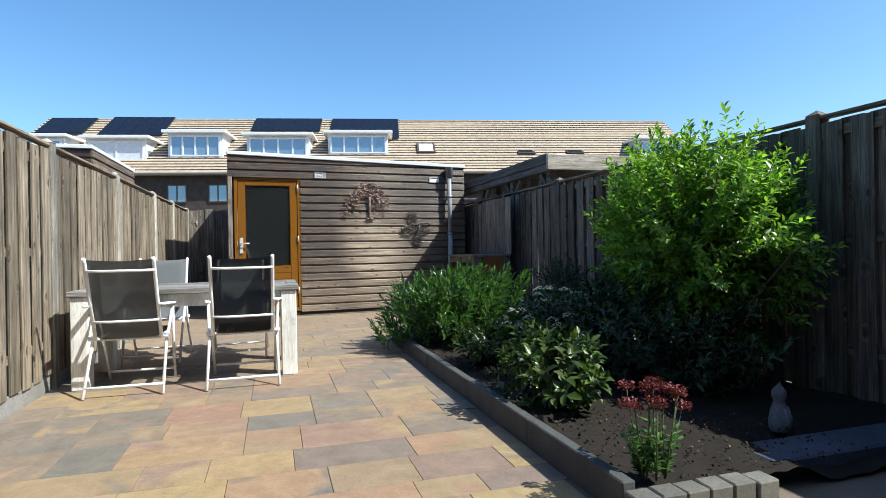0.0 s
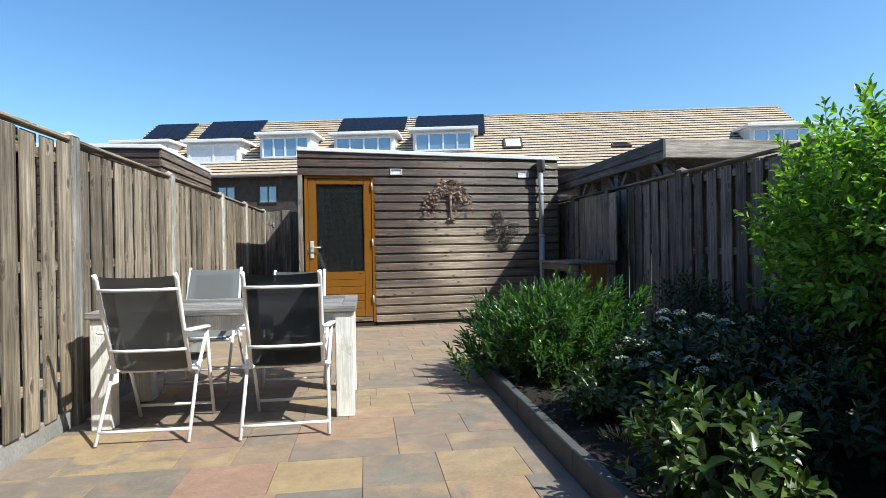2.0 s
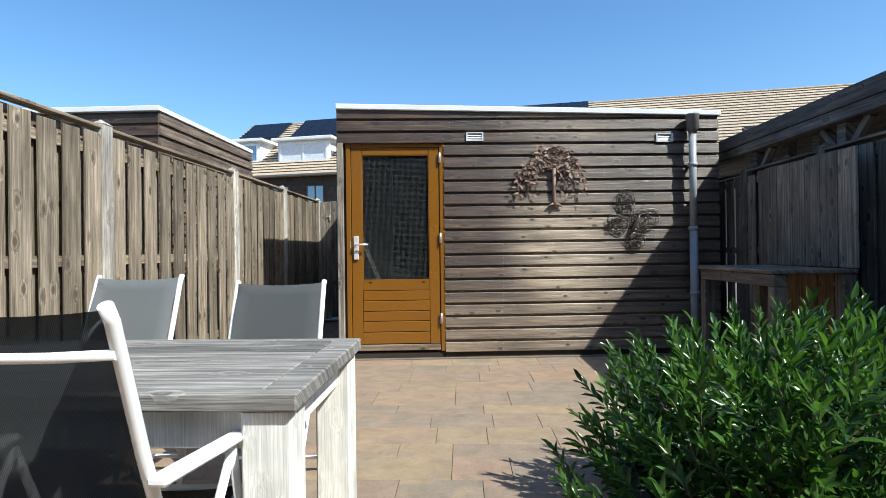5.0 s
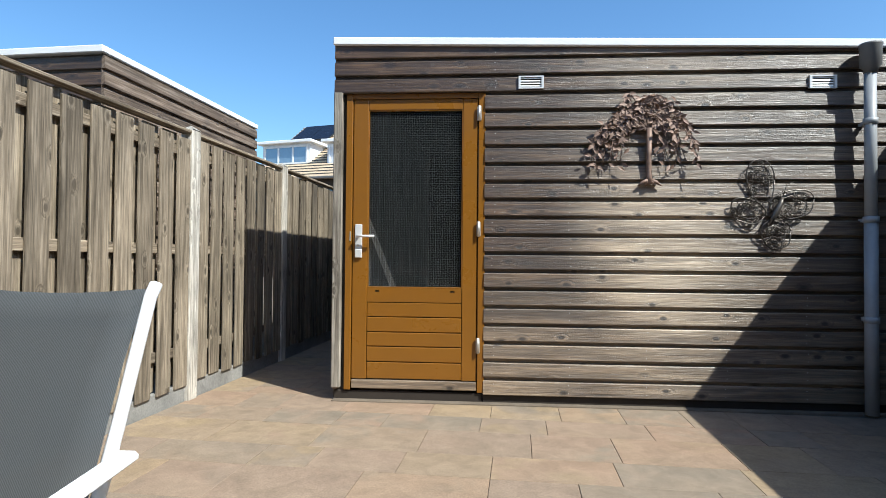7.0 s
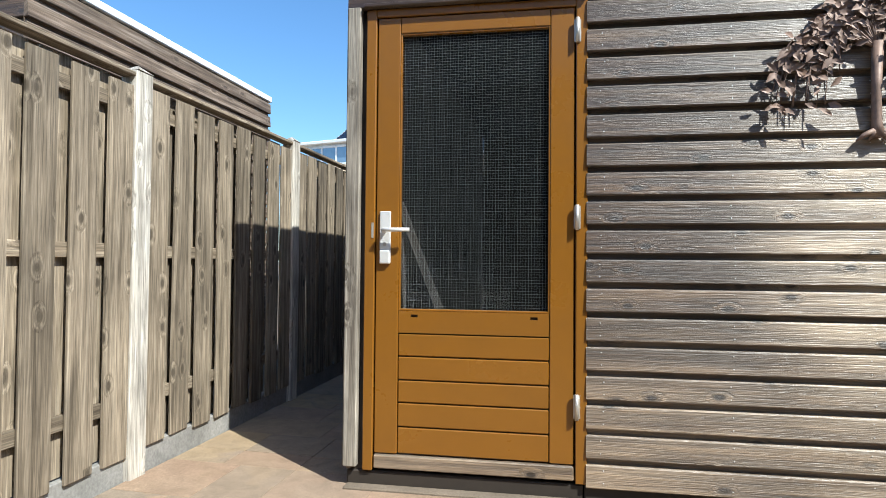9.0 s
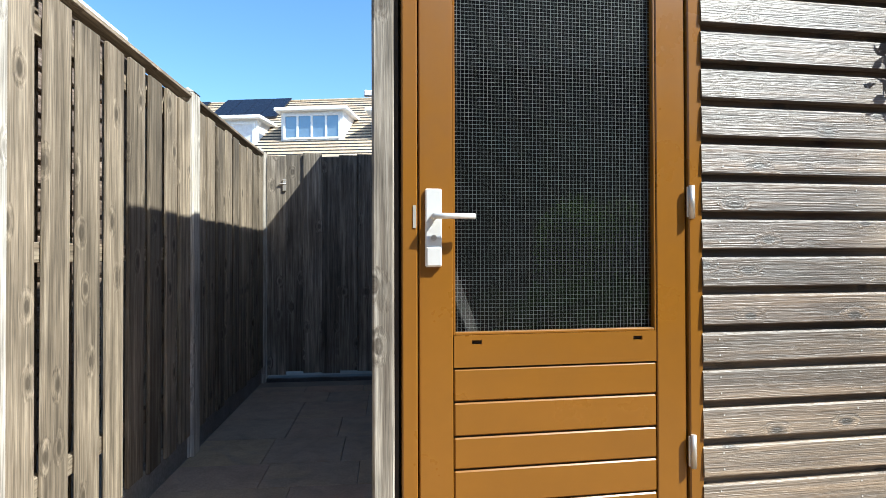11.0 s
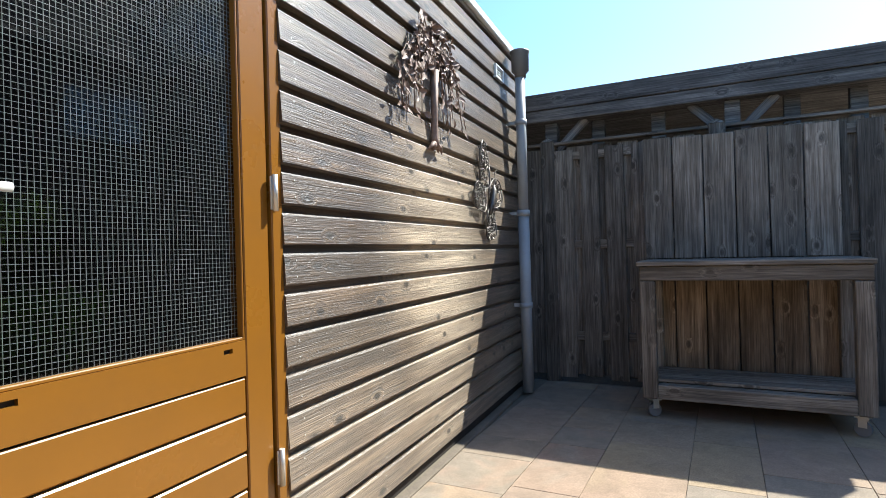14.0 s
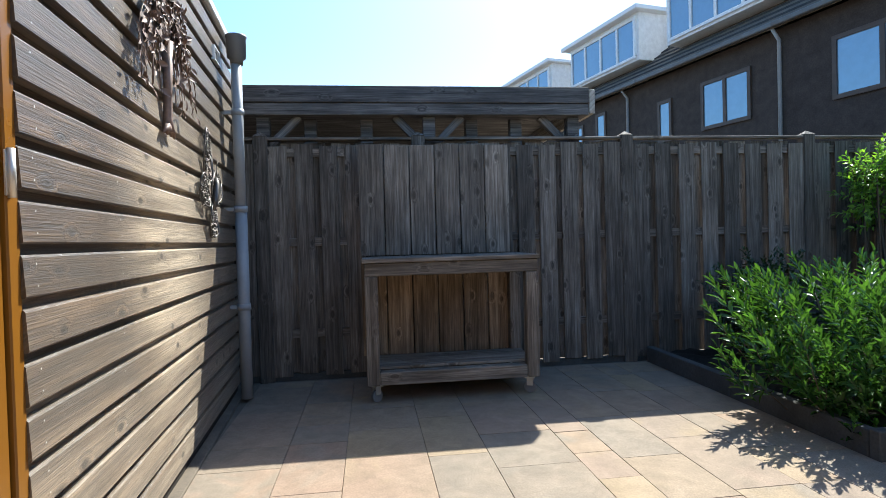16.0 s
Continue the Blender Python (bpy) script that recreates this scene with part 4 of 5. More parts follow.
ra = random.Random(21)
art = thing("metal_tree_ornament", "rusty metal tree ornament hanging on the shed wall", "wall ornament", at=TWIST)
AY = -0.042
bm = tube([(2.128, AY, 1.545), (2.126, AY, 1.60), (2.122, AY - 0.005, 1.72), (2.126, AY - 0.01, 1.93)], [0.026, 0.019, 0.017, 0.022], 10)
for dx in (-0.078, -0.03, 0.035, 0.082):
    add_tube(bm, [(2.126, AY, 1.575), (2.126 + dx * 0.6, AY - 0.008, 1.556), (2.126 + dx, AY - 0.002, 1.532)], [0.017, 0.012, 0.004], 6)
part("trunk", bm, COPPER, art)
bm = bmesh.new()
items = []
for k in range(54):
    # arching branches that weep at their ends, each strung with pairs of leaves
    a = math.pi * (0.02 + 0.96 * (k + ra.random()) / 54)
    f = 0.35 + 0.65 * ra.random() ** 0.5
    reach = -math.cos(a) * f
    p0 = Vector((2.126, AY - 0.01, 1.90))
    crest = Vector((2.09 + 0.30 * reach, AY - ra.uniform(0.0, 0.025), 1.97 + 0.26 * f * math.sin(a)))
    fall = ra.uniform(0.10, 0.54) * min(1.0, abs(reach) * 2.4)
    tip_p = Vector((2.09 + 0.375 * reach, crest.y - ra.uniform(-0.004, 0.010), max(1.675, crest.z - fall)))
    pts = []
    for s in range(12):
        t = s / 11
        q = (1 - t) ** 3 * p0 + 3 * (1 - t) ** 2 * t * (p0.lerp(crest, 0.5) + Vector((0, -0.01, 0.05))) + 3 * (1 - t) * t * t * (crest + Vector((0.03 * reach, 0, 0.03))) + t ** 3 * tip_p
        pts.append(q)
    add_tube(bm, pts, [0.0050 - 0.0003 * s for s in range(12)], 5)
    for s in range(4, 12):
        for sd in (-1, 1):
            if ra.random() < 0.60:
                q = pts[s] + Vector((ra.uniform(-0.010, 0.010), ra.uniform(-0.012, 0.002), ra.uniform(-0.012, 0.012)))
                items.append((q, (sd * ra.uniform(0.2, 0.7), ra.uniform(-0.35, 0.05), ra.uniform(-1, 0.25)), (ra.uniform(-0.4, 0.4), -1, ra.uniform(-0.3, 0.3)), ra.uniform(0.045, 0.066), ra.uniform(0.022, 0.030)))
tagged(part("branch_work", bm, COPPER, art), kind="stuff")
lm = leaf_soup(items, 0.1)
lm.materials.append(COPPER)
tagged(part("foliage", lm, COPPER, art), kind="stuff")

bfl = thing("metal_butterfly_ornament", "dark wire butterfly ornament hanging on the shed wall", "wall ornament", at=TWIST @ pose(0.015, 0, 0))
bm = bmesh.new()
for cx, cz, rx, rz, rot in ((2.850, 1.565, 0.090, 0.165, 4), (3.055, 1.405, 0.145, 0.105, 14), (2.765, 1.360, 0.115, 0.090, -18), (2.950, 1.205, 0.095, 0.110, 12)):
    for ring in (1.0, 0.62):
        pts = []
        for s in range(25):
            a = 2 * math.pi * s / 24
            x, z = rx * ring * math.cos(a) * (1 + 0.10 * math.sin(3 * a)), rz * ring * math.sin(a) * (1 + 0.10 * math.cos(2 * a))
            c, q = math.cos(radians(rot)), math.sin(radians(rot))
            pts.append((cx + x * c - z * q, -0.046 + 0.010 * math.sin(2 * a), cz + x * q + z * c))
        add_tube(bm, pts, 0.0045 if ring == 1.0 else 0.003, 5)
    for k in range(54):
        a0, rr = ra.uniform(0, 6.28), math.sqrt(ra.uniform(0.01, 0.85))
        ox, oz = cx + rx * rr * math.cos(a0), cz + rz * rr * math.sin(a0)
        r0 = ra.uniform(0.010, 0.026)
        ph = ra.uniform(0, 6.28)
        pts = [(ox + r0 * (1 - 0.07 * s) * math.cos(ph + 0.7 * s), -0.046 + ra.uniform(-0.008, 0.008), oz + r0 * (1 - 0.07 * s) * math.sin(ph + 0.7 * s)) for s in range(10)]
        add_tube(bm, pts, 0.0025, 4)
tagged(part("wire_work", bm, IRON, bfl), kind="stuff")
bm = tube([(2.90, -0.06, 1.26), (2.93, -0.065, 1.33), (2.97, -0.065, 1.41), (2.985, -0.06, 1.45)], [0.008, 0.02, 0.018, 0.008], 8)
add_tube(bm, [(2.985, -0.06, 1.45), (3.01, -0.06, 1.53), (3.06, -0.06, 1.56)], 0.002, 4)
add_tube(bm, [(2.985, -0.06, 1.45), (3.05, -0.06, 1.50), (3.13, -0.06, 1.52)], 0.002, 4)
part("body", bm, IRON, bfl)

# ---- statue and slab in the shade ----
sl = tagged(part("stone_slab", box((2.68, -7.30, -0.03), (3.90, -7.06, 0.075), 0.01), SLAB), "bluish stone slab lying along the bed", "slab")
prof = [(0.0, 0.075), (0.085, 0.075), (0.09, 0.10), (0.082, 0.16), (0.07, 0.22), (0.05, 0.27), (0.043, 0.29), (0.058, 0.325), (0.055, 0.365), (0.03, 0.395), (0.0, 0.40)]
bm = bmesh.new()
rings = [[bm.verts.new((r * math.cos(a), 0.85 * r * math.sin(a), z - 0.075)) for a in (2 * math.pi * k / 14 for k in range(14))] for r, z in prof[1:-1]]
for a, b in zip(rings, rings[1:]):
    for k in range(14):
        bm.faces.new((a[k], a[(k + 1) % 14], b[(k + 1) % 14], b[k])).smooth = True
bm.faces.new(rings[0][::-1])
bm.faces.new(rings[-1])
for s in (-1, 1):
    bmesh.ops.create_cone(bm, cap_ends=True, segments=6, radius1=0.02, radius2=0.002, depth=0.05, matrix=pose(s * 0.032, 0, 0.325))
    add_tube(bm, [(s * 0.04, -0.05, 0.0), (s * 0.036, -0.06, 0.08), (s * 0.03, -0.04, 0.17)], [0.024, 0.02, 0.016], 8)
st = tagged(part("cat_statue", bm, STATUE, None, "", pose(3.12, -6.93, 0.055, 0, 0, 30) @ Matrix.Scale(0.72, 4)), "pale stone cat statue sitting on soil", "statue")


# ---- plants ----
LEAF_SHINY = leafy("shiny_shrub_leaf", (0.028, 0.068, 0.020), (0.098, 0.195, 0.045), 0.24, 0.30)
LEAF_LIGHT = leafy("light_bush_leaf", (0.055, 0.125, 0.02), (0.30, 0.47, 0.075), 0.36, 0.45)
LEAF_DARK = leafy("dark_shrub_leaf", (0.018, 0.036, 0.014), (0.040, 0.072, 0.024), 0.45, 0.2)
LEAF_YELLOW = leafy("mottled_leaf", (0.020, 0.045, 0.010), (0.100, 0.145, 0.030), 0.36, 0.22)
LEAF_SOFT = leafy("herb_leaf", (0.06, 0.13, 0.035), (0.13, 0.24, 0.06), 0.5, 0.3)
PETAL_W = leafy("white_petal", (0.62, 0.62, 0.55), (0.75, 0.75, 0.68), 0.6, 0.2)
PETAL_R = leafy("dark_red_petal", (0.10, 0.018, 0.022), (0.24, 0.05, 0.055), 0.6, 0.15)
STEM = plain("brown_stem", (0.10, 0.075, 0.05), 0.8)
STEM_G = plain("green_stem", (0.09, 0.13, 0.05), 0.7)


def shrub(name, label, base, centre, radii, shoots, per, leaf_len, leaf_w, mat, seed, tip=0.22, upright=0.6, spread=0.9, core=0.35, droop=0.0, lumps=0.25, fold=0.22, stems=14, hug=0.0, lean=0.0):
    """Shoots from a few stems reach an uneven ellipsoid; each carries leaves in a spiral near its end."""
    rnd = random.Random(seed)
    t = thing(name, label, "shrub", at=pose(*base))
    b = Vector(base)
    bm = bmesh.new()
    items = []
    heads = []
    c, r = Vector(centre), Vector(radii)
    for k in range(shoots):
        while True:
            u = Vector((rnd.uniform(-1, 1), rnd.uniform(-1, 1), rnd.uniform(-0.75, 1)))
            if 0.05 < u.length <= 1:
                break
        depth = core + (1 - core) * rnd.random() ** 0.45
        u = u.normalized() * depth
        lump = 1 + lumps * noise.noise(u.normalized() * 2.1 + Vector((seed, 0, 0))) + rnd.uniform(-0.06, 0.10)
        end = c + Vector((u.x * r.x, u.y * r.y, u.z * r.z)) * lump
        end.z += lean * (end.x - c.x)
        out = (end - c).normalized()
        d = (out * spread + Vector((0, 0, upright)) + Vector((rnd.uniform(-0.3, 0.3), rnd.uniform(-0.3, 0.3), rnd.uniform(-0.2, 0.2)))).normalized()
        start = end - d * tip
        heads.append((end, d))
        if k < stems:
            root = b + Vector((rnd.uniform(-0.08, 0.08), rnd.uniform(-0.08, 0.08), 0))
            m = root.lerp(start, 0.5) + Vector((rnd.uniform(-0.06, 0.06), rnd.uniform(-0.06, 0.06), 0.05))
            add_tube(bm, [root - b, m - b, start - b, end - b], [0.014, 0.010, 0.006, 0.003], 5)
        elif rnd.random() < 0.35:
            add_tube(bm, [start - d * tip * 0.5 - b, start - b, end - b], [0.004, 0.003, 0.0015], 4)
        ph = rnd.uniform(0, 6.28)
        s1 = d.cross(Vector((0.3, 0.2, 1))).normalized()
        s2 = d.cross(s1)
        for j in range(per):
            f = j / (per - 1)
            p = start.lerp(end, f)
            a = ph + 2.4 * j
            o = s1 * math.cos(a) + s2 * math.sin(a)
            ld = o * (1.05 - 0.55 * f) * (1 - hug) + d * (0.35 + 0.6 * f + hug) + Vector((0, 0, -droop))
            s = rnd.uniform(0.7, 1.15) * (1.0 - 0.25 * f)
            items.append((p - b, ld, d * 0.8 + Vector((rnd.uniform(-0.4, 0.4), rnd.uniform(-0.4, 0.4), 0.6)), leaf_len * s, leaf_w * s * rnd.uniform(0.85, 1.15)))
    tagged(part("woody_growth", bm, STEM, t), kind="stuff")
    me = leaf_soup(items, fold)
    me.materials.append(mat)
    tagged(part("crown", me, mat, t), kind="stuff")
    return t, heads


shrub("laurel_shrub", "low glossy green shrub with long narrow leaves in the bed", (2.42, -3.58, 0.07), (2.38, -3.55, 0.49), (0.84, 0.88, 0.40), 380, 18, 0.100, 0.030, LEAF_SHINY, 3, 0.26, 0.90, 0.75, 0.30, 0.0, 0.34, 0.22, 30, 0.22, 0.16)
shrub("tall_bush", "tall bright green leafy bush growing before the fence", (3.48, -5.88, 0.07), (3.47, -5.90, 1.14), (0.54, 0.92, 0.76), 1250, 15, 0.070, 0.033, LEAF_LIGHT, 5, 0.20, 0.35, 0.8, 0.35, 0.15, 0.36, 0.18, 30)
ht, hh = shrub("hydrangea", "dark green hydrangea with small white flower heads", (3.10, -4.62, 0.09), (3.08, -4.80, 0.36), (0.60, 0.82, 0.31), 340, 9, 0.085, 0.050, LEAF_DARK, 7, 0.12, 0.5, 0.9, 0.45, 0.25, 0.2, 0.12)
shrub("mottled_shrub", "low shrub with broad yellow-green leaves in the bed", (2.22, -6.15, 0.09), (2.22, -6.08, 0.31), (0.33, 0.46, 0.24), 115, 8, 0.095, 0.050, LEAF_YELLOW, 9, 0.11, 0.6, 0.8, 0.4, 0.15, 0.25, 0.2)
shrub("mottled_shrub", "small yellow-green shrub beside the glossy shrub", (2.28, -4.95, 0.09), (2.28, -4.95, 0.26), (0.28, 0.30, 0.16), 60, 8, 0.085, 0.042, LEAF_YELLOW, 13, 0.10, 0.6, 0.8, 0.4, 0.15, 0.25, 0.2)
shrub("dark_shrub", "dark evergreen shrub close to the fence", (3.55, -3.75, 0.09), (3.58, -3.75, 0.52), (0.30, 0.45, 0.42), 150, 12, 0.06, 0.024, LEAF_DARK, 15, 0.14, 0.6, 0.8, 0.4)
shrub("dark_shrub", "dark leafy undergrowth beneath the tall bush", (3.25, -5.5, 0.07), (3.20, -5.70, 0.42), (0.66, 1.05, 0.42), 420, 10, 0.07, 0.032, LEAF_DARK, 17, 0.14, 0.6, 0.8, 0.4)

shrub("fence_bush", "bright green leafy bush close against the fence", (3.74, -4.95, 0.09), (3.74, -4.92, 1.42), (0.20, 0.36, 0.44), 120, 14, 0.064, 0.030, LEAF_LIGHT, 19, 0.18, 0.4, 0.8, 0.3, 0.15, 0.3, 0.18, 20)

# flower heads of the hydrangea
rf = random.Random(31)
for e, d in [h for h in hh if h[0].z > 0.30 and h[1].z > 0.05][:60]:
    items = []
    for k in range(60):
        a, q = rf.uniform(0, 6.28), rf.random() ** 0.5
        o = Vector((0.050 * q * math.cos(a), 0.050 * q * math.sin(a), 0.034 * (1 - q * q) + 0.012))
        items.append((o, (rf.uniform(-1, 1), rf.uniform(-1, 1), 0.3), (rf.uniform(-0.5, 0.5), rf.uniform(-0.5, 0.5), 1), 0.018, 0.015))
    me = leaf_soup(items, 0.1)
    me.materials.append(PETAL_W)
    part("flower_head", me, PETAL_W, ht, "white domed flower head", Matrix.Translation(e - Vector((3.10, -4.62, 0.09)) + Vector((0, 0, 0.005))))

# red stonecrop near the corner
sed = thing("stonecrop", "stonecrop with dark red flower heads and pale green leaves", "flower", at=pose(2.05, -7.30, 0.10))
bm = bmesh.new()
items, reds = [], []
for k in range(26):
    a, q = rf.uniform(0, 6.28), rf.random() ** 0.6
    ex, ey, ez = 0.135 * q * math.cos(a), 0.12 * q * math.sin(a), rf.uniform(0.20, 0.30) + (0.06 if k < 13 else -0.10)
    r0 = Vector((0.05 * math.cos(a), 0.05 * math.sin(a), 0))
    add_tube(bm, [r0, Vector((ex * 0.8, ey * 0.8, ez * 0.6)), Vector((ex, ey, ez))], [0.004, 0.003, 0.002], 5)
    for j in range(18):
        f = rf.uniform(0.05, 0.85 if k < 13 else 1.0)
        p = r0.lerp(Vector((ex, ey, ez * (0.72 if k < 13 else 1))), f)
        b = rf.uniform(0, 6.28)
        items.append((p, (math.cos(b), math.sin(b), 0.5), (0, 0, 1), rf.uniform(0.025, 0.045), rf.uniform(0.012, 0.018)))
    if k < 13:
        for j in range(110):
            b, w = rf.uniform(0, 6.28), rf.random() ** 0.5
            reds.append((Vector((ex + 0.036 * w * math.cos(b), ey + 0.036 * w * math.sin(b), ez + rf.uniform(-0.012, 0.022))), (rf.uniform(-1, 1), rf.uniform(-1, 1), rf.uniform(0, 1)), (0.1, 0.2, 1), 0.014, 0.011))
tagged(part("stalk_growth", bm, STEM_G, sed), kind="stuff")
for nm, it, mt in (("foliage", items, LEAF_SOFT), ("bloom", reds, PETAL_R)):
    me = leaf_soup(it, 0.15)
    me.materials.append(mt)
    tagged(part(nm, me, mt, sed), kind="stuff")

# dry cut stalks in the bed
dry = thing("dry_plant", "clump of dry straw-coloured cut stalks in soil", "plant", at=pose(2.20, -5.35, 0.10))
items = []
for k in range(90):
    a, q = rf.uniform(0, 6.28), rf.random() ** 0.6
    items.append((Vector((0.11 * q * math.cos(a), 0.09 * q * math.sin(a), 0)), (0.5 * math.cos(a), 0.5 * math.sin(a), rf.uniform(0.2, 0.8)), (rf.uniform(-1, 1), rf.uniform(-1, 1), 1), rf.uniform(0.03, 0.07), 0.010))
STRAW = leafy("dry_straw", (0.24, 0.19, 0.11), (0.40, 0.33, 0.21), 0.8, 0.1)
me = leaf_soup(items, 0.1)
me.materials.append(STRAW)
tagged(part("stalks", me, STRAW, dry), kind="stuff")


# ---- terraced houses ----
def window_unit(parent, u0, u1, z0, z1, y, cols, frame_mat, depth=0.06, fw=0.06, pane_mat=None, name="window"):
    """A framed window on a wall that faces -y, with a pane between each pair of mullions."""
    w = part(name, box((u0, y - depth, z0), (u1, y - depth + 0.02, z0 + fw)), frame_mat, parent)
    part("frame", box((u0, y - depth, z1 - fw), (u1, y, z1)), frame_mat, w)
    xs = [u0 + (u1 - u0) * k / cols for k in range(cols + 1)]
    for k, x in enumerate(xs):
        a = x if k == 0 else (x - fw if k == cols else x - fw / 2)
        part("mullion", box((a, y - depth, z0 + fw), (a + fw, y, z1 - fw)), frame_mat, w)
    for a, b in zip(xs, xs[1:]):
        part("pane", box((a + fw / 2, y - depth * 0.5, z0 + fw), (b - fw / 2, y - depth * 0.5 + 0.01, z1 - fw)), pane_mat or PANE, w)
    return w


def roof_courses(u0, u1, y0, z0, y1, z1, n, mat):
    """Overlapping rows of tiles as one stepped sheet, from the eaves (y0, z0) up to the ridge."""
    prof = []
    for k in range(n):
        f0, f1 = k / n, (k + 1) / n
        prof.append((y0 + (y1 - y0) * f0, z0 + (z1 - z0) * f0 + 0.045))
        prof.append((y0 + (y1 - y0) * f1, z0 + (z1 - z0) * f1 + 0.004))
    prof += [(y1, z1 - 0.12), (y0, z0 - 0.12)]
    bm = extrude_profile(prof, u1 - u0, "x")
    bmesh.ops.translate(bm, vec=(u0, 0, 0), verts=bm.verts[:])
    return bm


def dormer(parent, u0, u1, z0, z1, y, back, cols, pane_mat=None):
    d = part("dormer", box((u0, y, z0), (u1, back, z1 - 0.001)), DORMER_WALL, parent)
    part("dormer_roof", box((u0 - 0.25, y - 0.30, z1), (u1 + 0.25, back + 0.2, z1 + 0.16), 0.02), TRIM_WHITE, d)
    window_unit(d, u0 + 0.12, u1 - 0.12, z0 + 0.08, z1 - 0.12, y, cols, WIN_FRAME, 0.08, 0.09, pane_mat)
    return d


def terrace_house(at, label, u0, u1, eave, ridge, ry, tile, n, group):
    h = thing("terraced_house", label, "house", group, at=at)
    part("wall", box((u0, 0, 0), (u1, 2 * ry, eave - 0.05)), WALL_BRICK, h, "dark brown brick wall")
    part("roof", roof_courses(u0, u1, -0.32, eave, ry, ridge, n, tile), tile, h)
    rise, run = ridge - eave, ry + 0.32
    # dark strips at each course paint the shade of the tile steps
    bm = bmesh.new()
    for k in range(1, n):
        f = k / n
        y, z = -0.32 + run * f, eave + rise * f
        add_box(bm, (u0, y - 0.012, z - 0.01), (u1, y - 0.002, z + 0.050))
    tagged(part("course_joint", bm, BITUMEN, h), kind="stuff")
    part("rear_roof", roof_courses(-u1, -u0, -0.32, eave, ry, ridge, 4, tile), tile, h, "", pose(0, 2 * ry, 0, 0, 0, 180))
    part("ridge", box((u0, ry - 0.10, ridge - 0.03), (u1, ry + 0.10, ridge + 0.07), 0.03), tile, h)
    part("gutter", box((u0, -0.44, eave - 0.10), (u1, -0.322, eave + 0.02), 0.02), HOPPER, h)
    bm = bmesh.new()
    for x in (u0 + 0.001, u1 - 0.021):
        vs = [bm.verts.new(p) for p in ((x, 0, eave - 0.05), (x, 2 * ry, eave - 0.05), (x, ry, ridge - 0.12))]
        bm.faces.new(vs)
    part("gable", bm, WALL_BRICK, h)
    return h


a = radians(-11.3)
FAR = Matrix.Translation((-12.4 + 5.6 * math.sin(a), 30.5 - 5.6 * math.cos(a), 0)) @ Matrix.Rotation(a, 4, "Z")
EAVE, RIDGE, RY = 5.22, 9.34, 5.6
slope = (RIDGE - EAVE) / (RY + 0.32)


def panel_array(parent, u0, u1, v0, v1, cols):
    """Solar panels on the garden-side slope; v runs down from the ridge."""
    s = part("solar_array", box((-0.01, -0.01, 0.02), (u1 - u0 + 0.01, v1 - v0 + 0.01, 0.05)), PV_FRAME, parent, "dark blue solar panels",
             pose(u0, RY - v1, RIDGE - v1 * slope + 0.10, math.degrees(math.atan(slope)), 0, 0) @ Matrix.Diagonal((1, math.hypot(1, slope), 1, 1)))
    w = (u1 - u0) / cols
    for k in range(cols):
        part("panel", box((k * w + 0.012, 0, 0.052), ((k + 1) * w - 0.012, v1 - v0, 0.075)), PV, s)


def skylight(parent, u0, u1, v0, v1, open_=False):
    s = part("skylight", box((u0 - 0.06, RY - v1, 0), (u1 + 0.06, RY - v1 + 0.001, 0.001)), WIN_DARK, parent)
    m = pose(u0, RY - v1, RIDGE - v1 * slope + 0.06, math.degrees(math.atan(slope)) - (14 if open_ else 0), 0, 0)
    L = (v1 - v0) * math.hypot(1, slope)
    part("frame", box((-0.08, -0.08, 0.0), (u1 - u0 + 0.08, L + 0.08, 0.08), 0.01), WIN_DARK, s, "", m)
    part("pane", box((0.04, 0.04, 0.082), (u1 - u0 - 0.04, L - 0.04, 0.09)), BLIND if not open_ else PV, s, "", m)


BOUNDS = [-0.1, 3.55, 7.85, 12.25, 16.55, 21.3, 26.0, 30.4, 34.8, 39.1]
LBL = "terraced house of dark brick with straw-coloured tiled roof"
far = [terrace_house(FAR, LBL, p, q, EAVE, RIDGE, RY, TILE_YELLOW, 21, "far terrace") for p, q in zip(BOUNDS, BOUNDS[1:])]
YF = 1.15
dormer(far[0], 0.15, 3.2, 6.15, 7.38, YF, 3.4, 3)
dormer(far[1], 4.35, 7.45, 6.05, 7.28, YF - 0.1, 3.4, 2, BLIND)
dormer(far[2], 8.55, 11.45, 6.25, 7.60, YF, 3.6, 4)
dormer(far[3], 12.75, 16.15, 6.25, 7.48, YF, 3.6, 4)
dormer(far[4], 17.15, 20.55, 6.45, 7.66, YF + 0.3, 3.7, 4)
dormer(far[8], 35.3, 38.7, 6.30, 7.30, YF, 3.4, 4)
panel_array(far[0], 0.2, 2.85, 0.1, 1.95, 2)
panel_array(far[1], 3.75, 7.35, -0.05, 2.15, 4)
panel_array(far[3], 12.3, 16.4, 0.05, 1.62, 5)
panel_array(far[4], 17.05, 21.2, 0.05, 2.5, 4)
skylight(far[5], 22.3, 23.2, 3.12, 3.98)
skylight(far[6], 28.2, 29.1, 3.2, 4.15, True)
skylight(far[7], 31.15, 32.05, 3.35, 4.1, True)
for h, us in ((far[2], (8.9, 11.0)), (far[1], (4.6, 6.6)), (far[3], (13.2, 15.2)), (far[5], (22.3, 24.5))):
    for u in us:
        window_unit(h, u, u + 1.0, 3.70, 4.66, 0.0, 2, WIN_DARK, 0.05, 0.06)

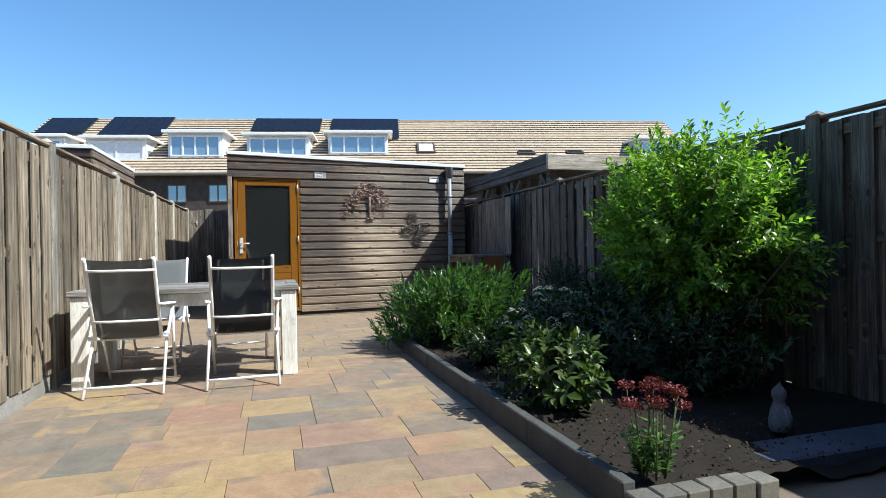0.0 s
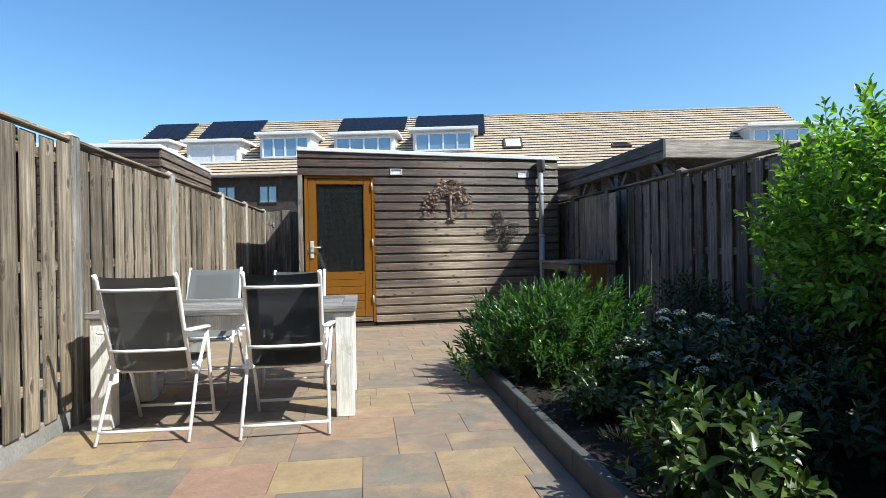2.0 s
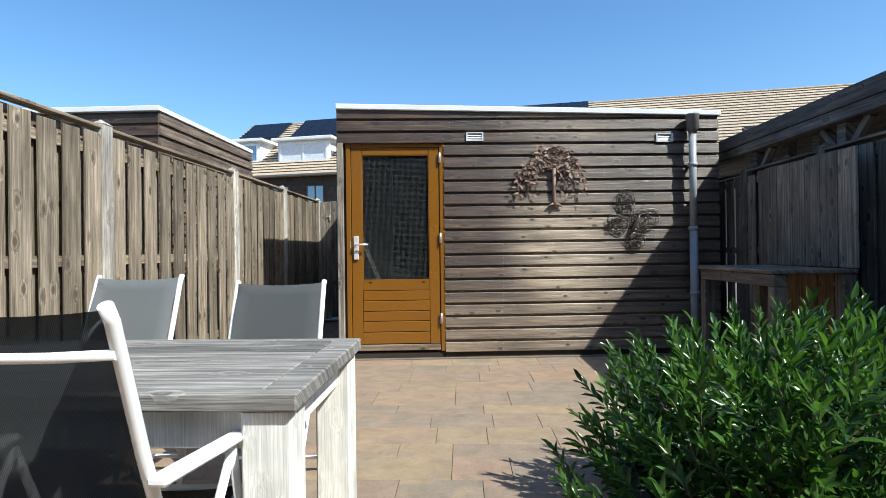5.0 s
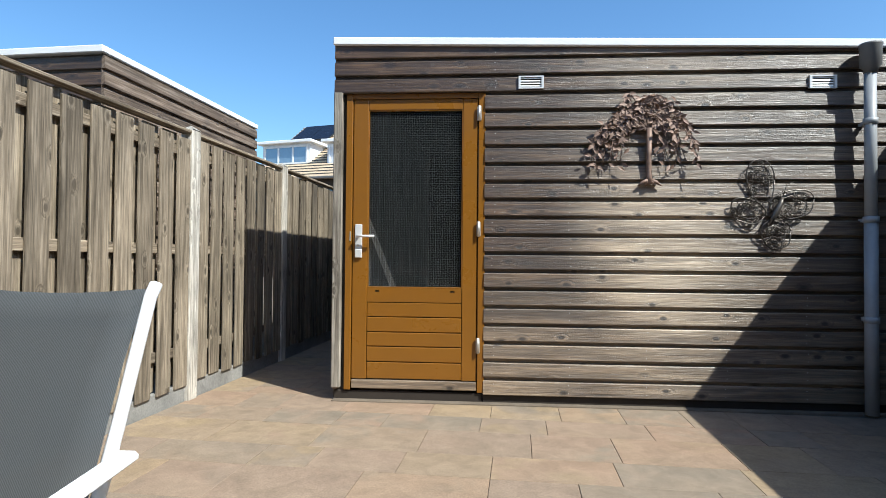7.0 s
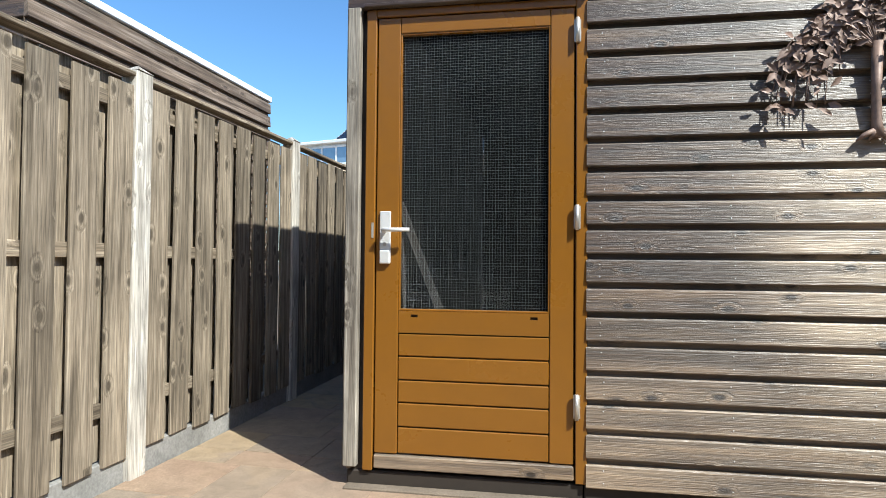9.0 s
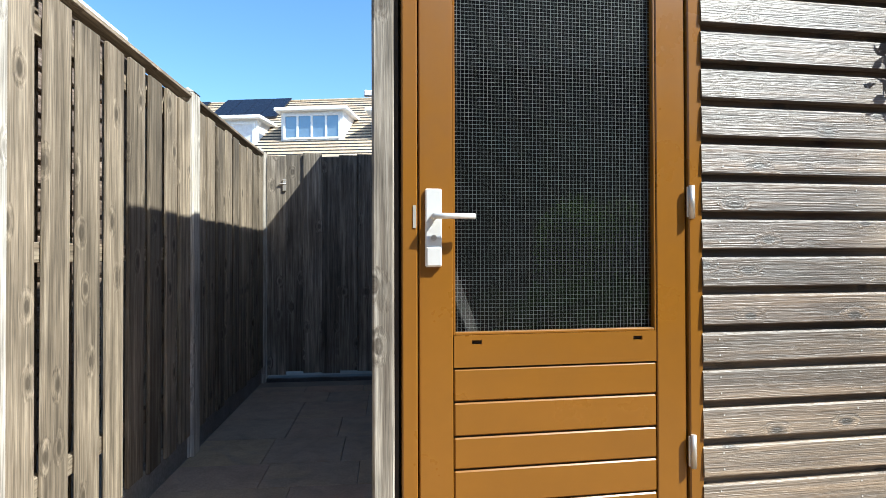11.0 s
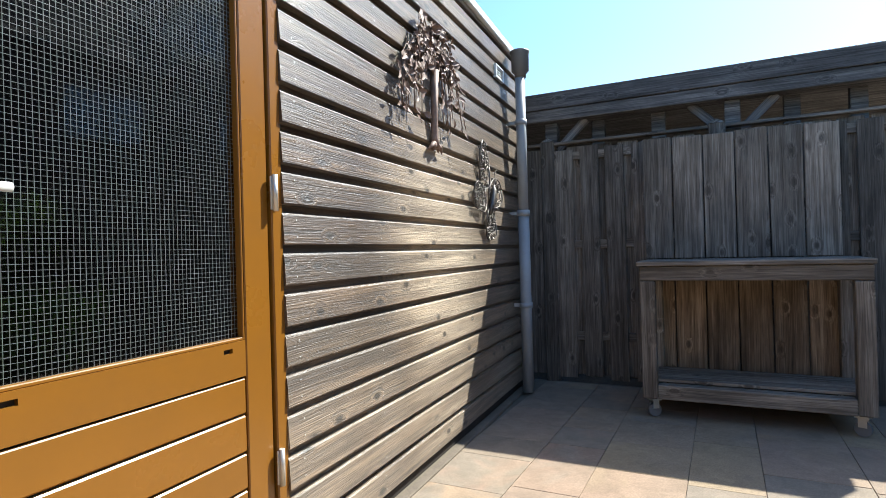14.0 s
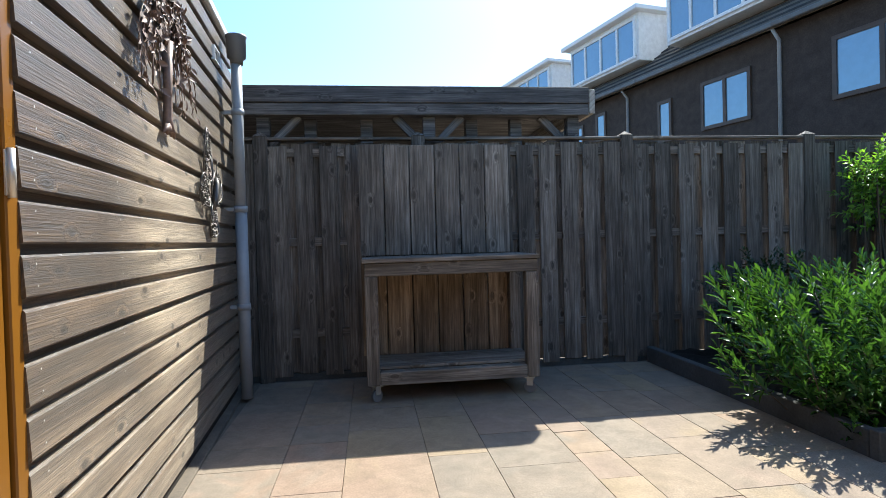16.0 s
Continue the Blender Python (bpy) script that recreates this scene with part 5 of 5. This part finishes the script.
b = radians(192)
OWN = Matrix.Translation((0, -13.2, -0.15)) @ Matrix.Rotation(b, 4, "Z")
OB = [-33.2, -28.0, -22.5, -17.0, -12.1, -7.0, -1.9, 3.2, 8.3]
own = [terrace_house(OWN, "terraced house of dark brick with white dormers and brown roof", p, q, 6.1, 10.3, 5.0, TILE_BROWN, 18, "near terrace") for p, q in zip(OB, OB[1:])]
for h, u0, u1 in ((own[0], -32.4, -28.8), (own[1], -27.3, -23.2), (own[2], -21.7, -17.6), (own[3], -16.3, -12.4)):
    dormer(h, u0, u1, 7.0, 8.58, 0.25, 3.4, 4)
for h, u0, u1, z0, z1, c in ((own[3], -14.70, -13.05, 4.06, 5.40, 2), (own[3], -16.45, -15.85, 4.0, 5.28, 1), (own[4], -10.95, -8.9, 4.02, 5.40, 2), (own[2], -19.7, -19.1, 4.6, 5.60, 1), (own[2], -21.9, -20.5, 4.06, 5.4, 2)):
    window_unit(h, u0, u1, z0, z1, 0.0, c, WIN_DARK, 0.06, 0.10)
for h, u in ((own[2], -17.85), (own[3], -12.2)):
    part("downpipe", tube([(u, -0.30, 6.0), (u, -0.08, 5.75), (u, -0.08, 0.1)], 0.045, 8), PIPE, h)


# ---- paving of mixed tiles ----
pav = thing("pavement", "paving of mixed yellow, pinkish and grey concrete tiles", "pavement", kind="structure")
TH = 0.04
TM = {}


def tile_mesh(w, d):
    key = (round(w, 3), round(d, 3))
    if key not in TM:
        TM[key] = mesh_of("tile", box((-w / 2 + 0.0012, -d / 2 + 0.0012, -TH), (w / 2 - 0.0012, d / 2 - 0.0012, 0), 0.0016), TILE)
    return TM[key]


rt = random.Random(77)
far_bm = bmesh.new()
row_y = -12.4
while row_y < 3.05:
    ROW = rt.choice((0.30, 0.40, 0.40, 0.20, 0.30))
    y0 = row_y
    row_y += ROW
    x = -1.09
    while x < 3.98:
        w = rt.choice((0.30, 0.45, 0.60, 0.60, 0.40))
        w = min(w, 3.99 - x)
        if 3.99 - (x + w) < 0.12:
            w = 3.99 - x
        x0, x1 = x, x + w
        x = x1
        yc = y0 + ROW / 2
        bedded = BY0 - 0.02 < yc < BY1 + 0.05
        if bedded:
            if x0 > BX0 - 0.1:
                continue
            x1 = min(x1, BX0 - 0.004)
        if y0 > 0.06:
            if x0 > SHED_X0 - 0.1:
                continue
            x1 = min(x1, SHED_X0 - 0.03)
        if yc > 3.02:
            continue
        ww = x1 - x0
        if ww < 0.06:
            continue
        z = rt.uniform(-0.001, 0.001)
        if -7.8 < yc < 1.3 and ww > 0.1:
            part("tile", tile_mesh(ww, ROW), TILE, pav, "", pose((x0 + x1) / 2, yc, z, rt.uniform(-0.08, 0.08), rt.uniform(-0.06, 0.06), 0))
        else:
            add_box(far_bm, (x0 + 0.002, y0 + 0.002, -TH), (x1 - 0.002, y0 + ROW - 0.002, z), 0.003)
tagged(part("outer_tiles", far_bm, TILE, pav), kind="stuff")
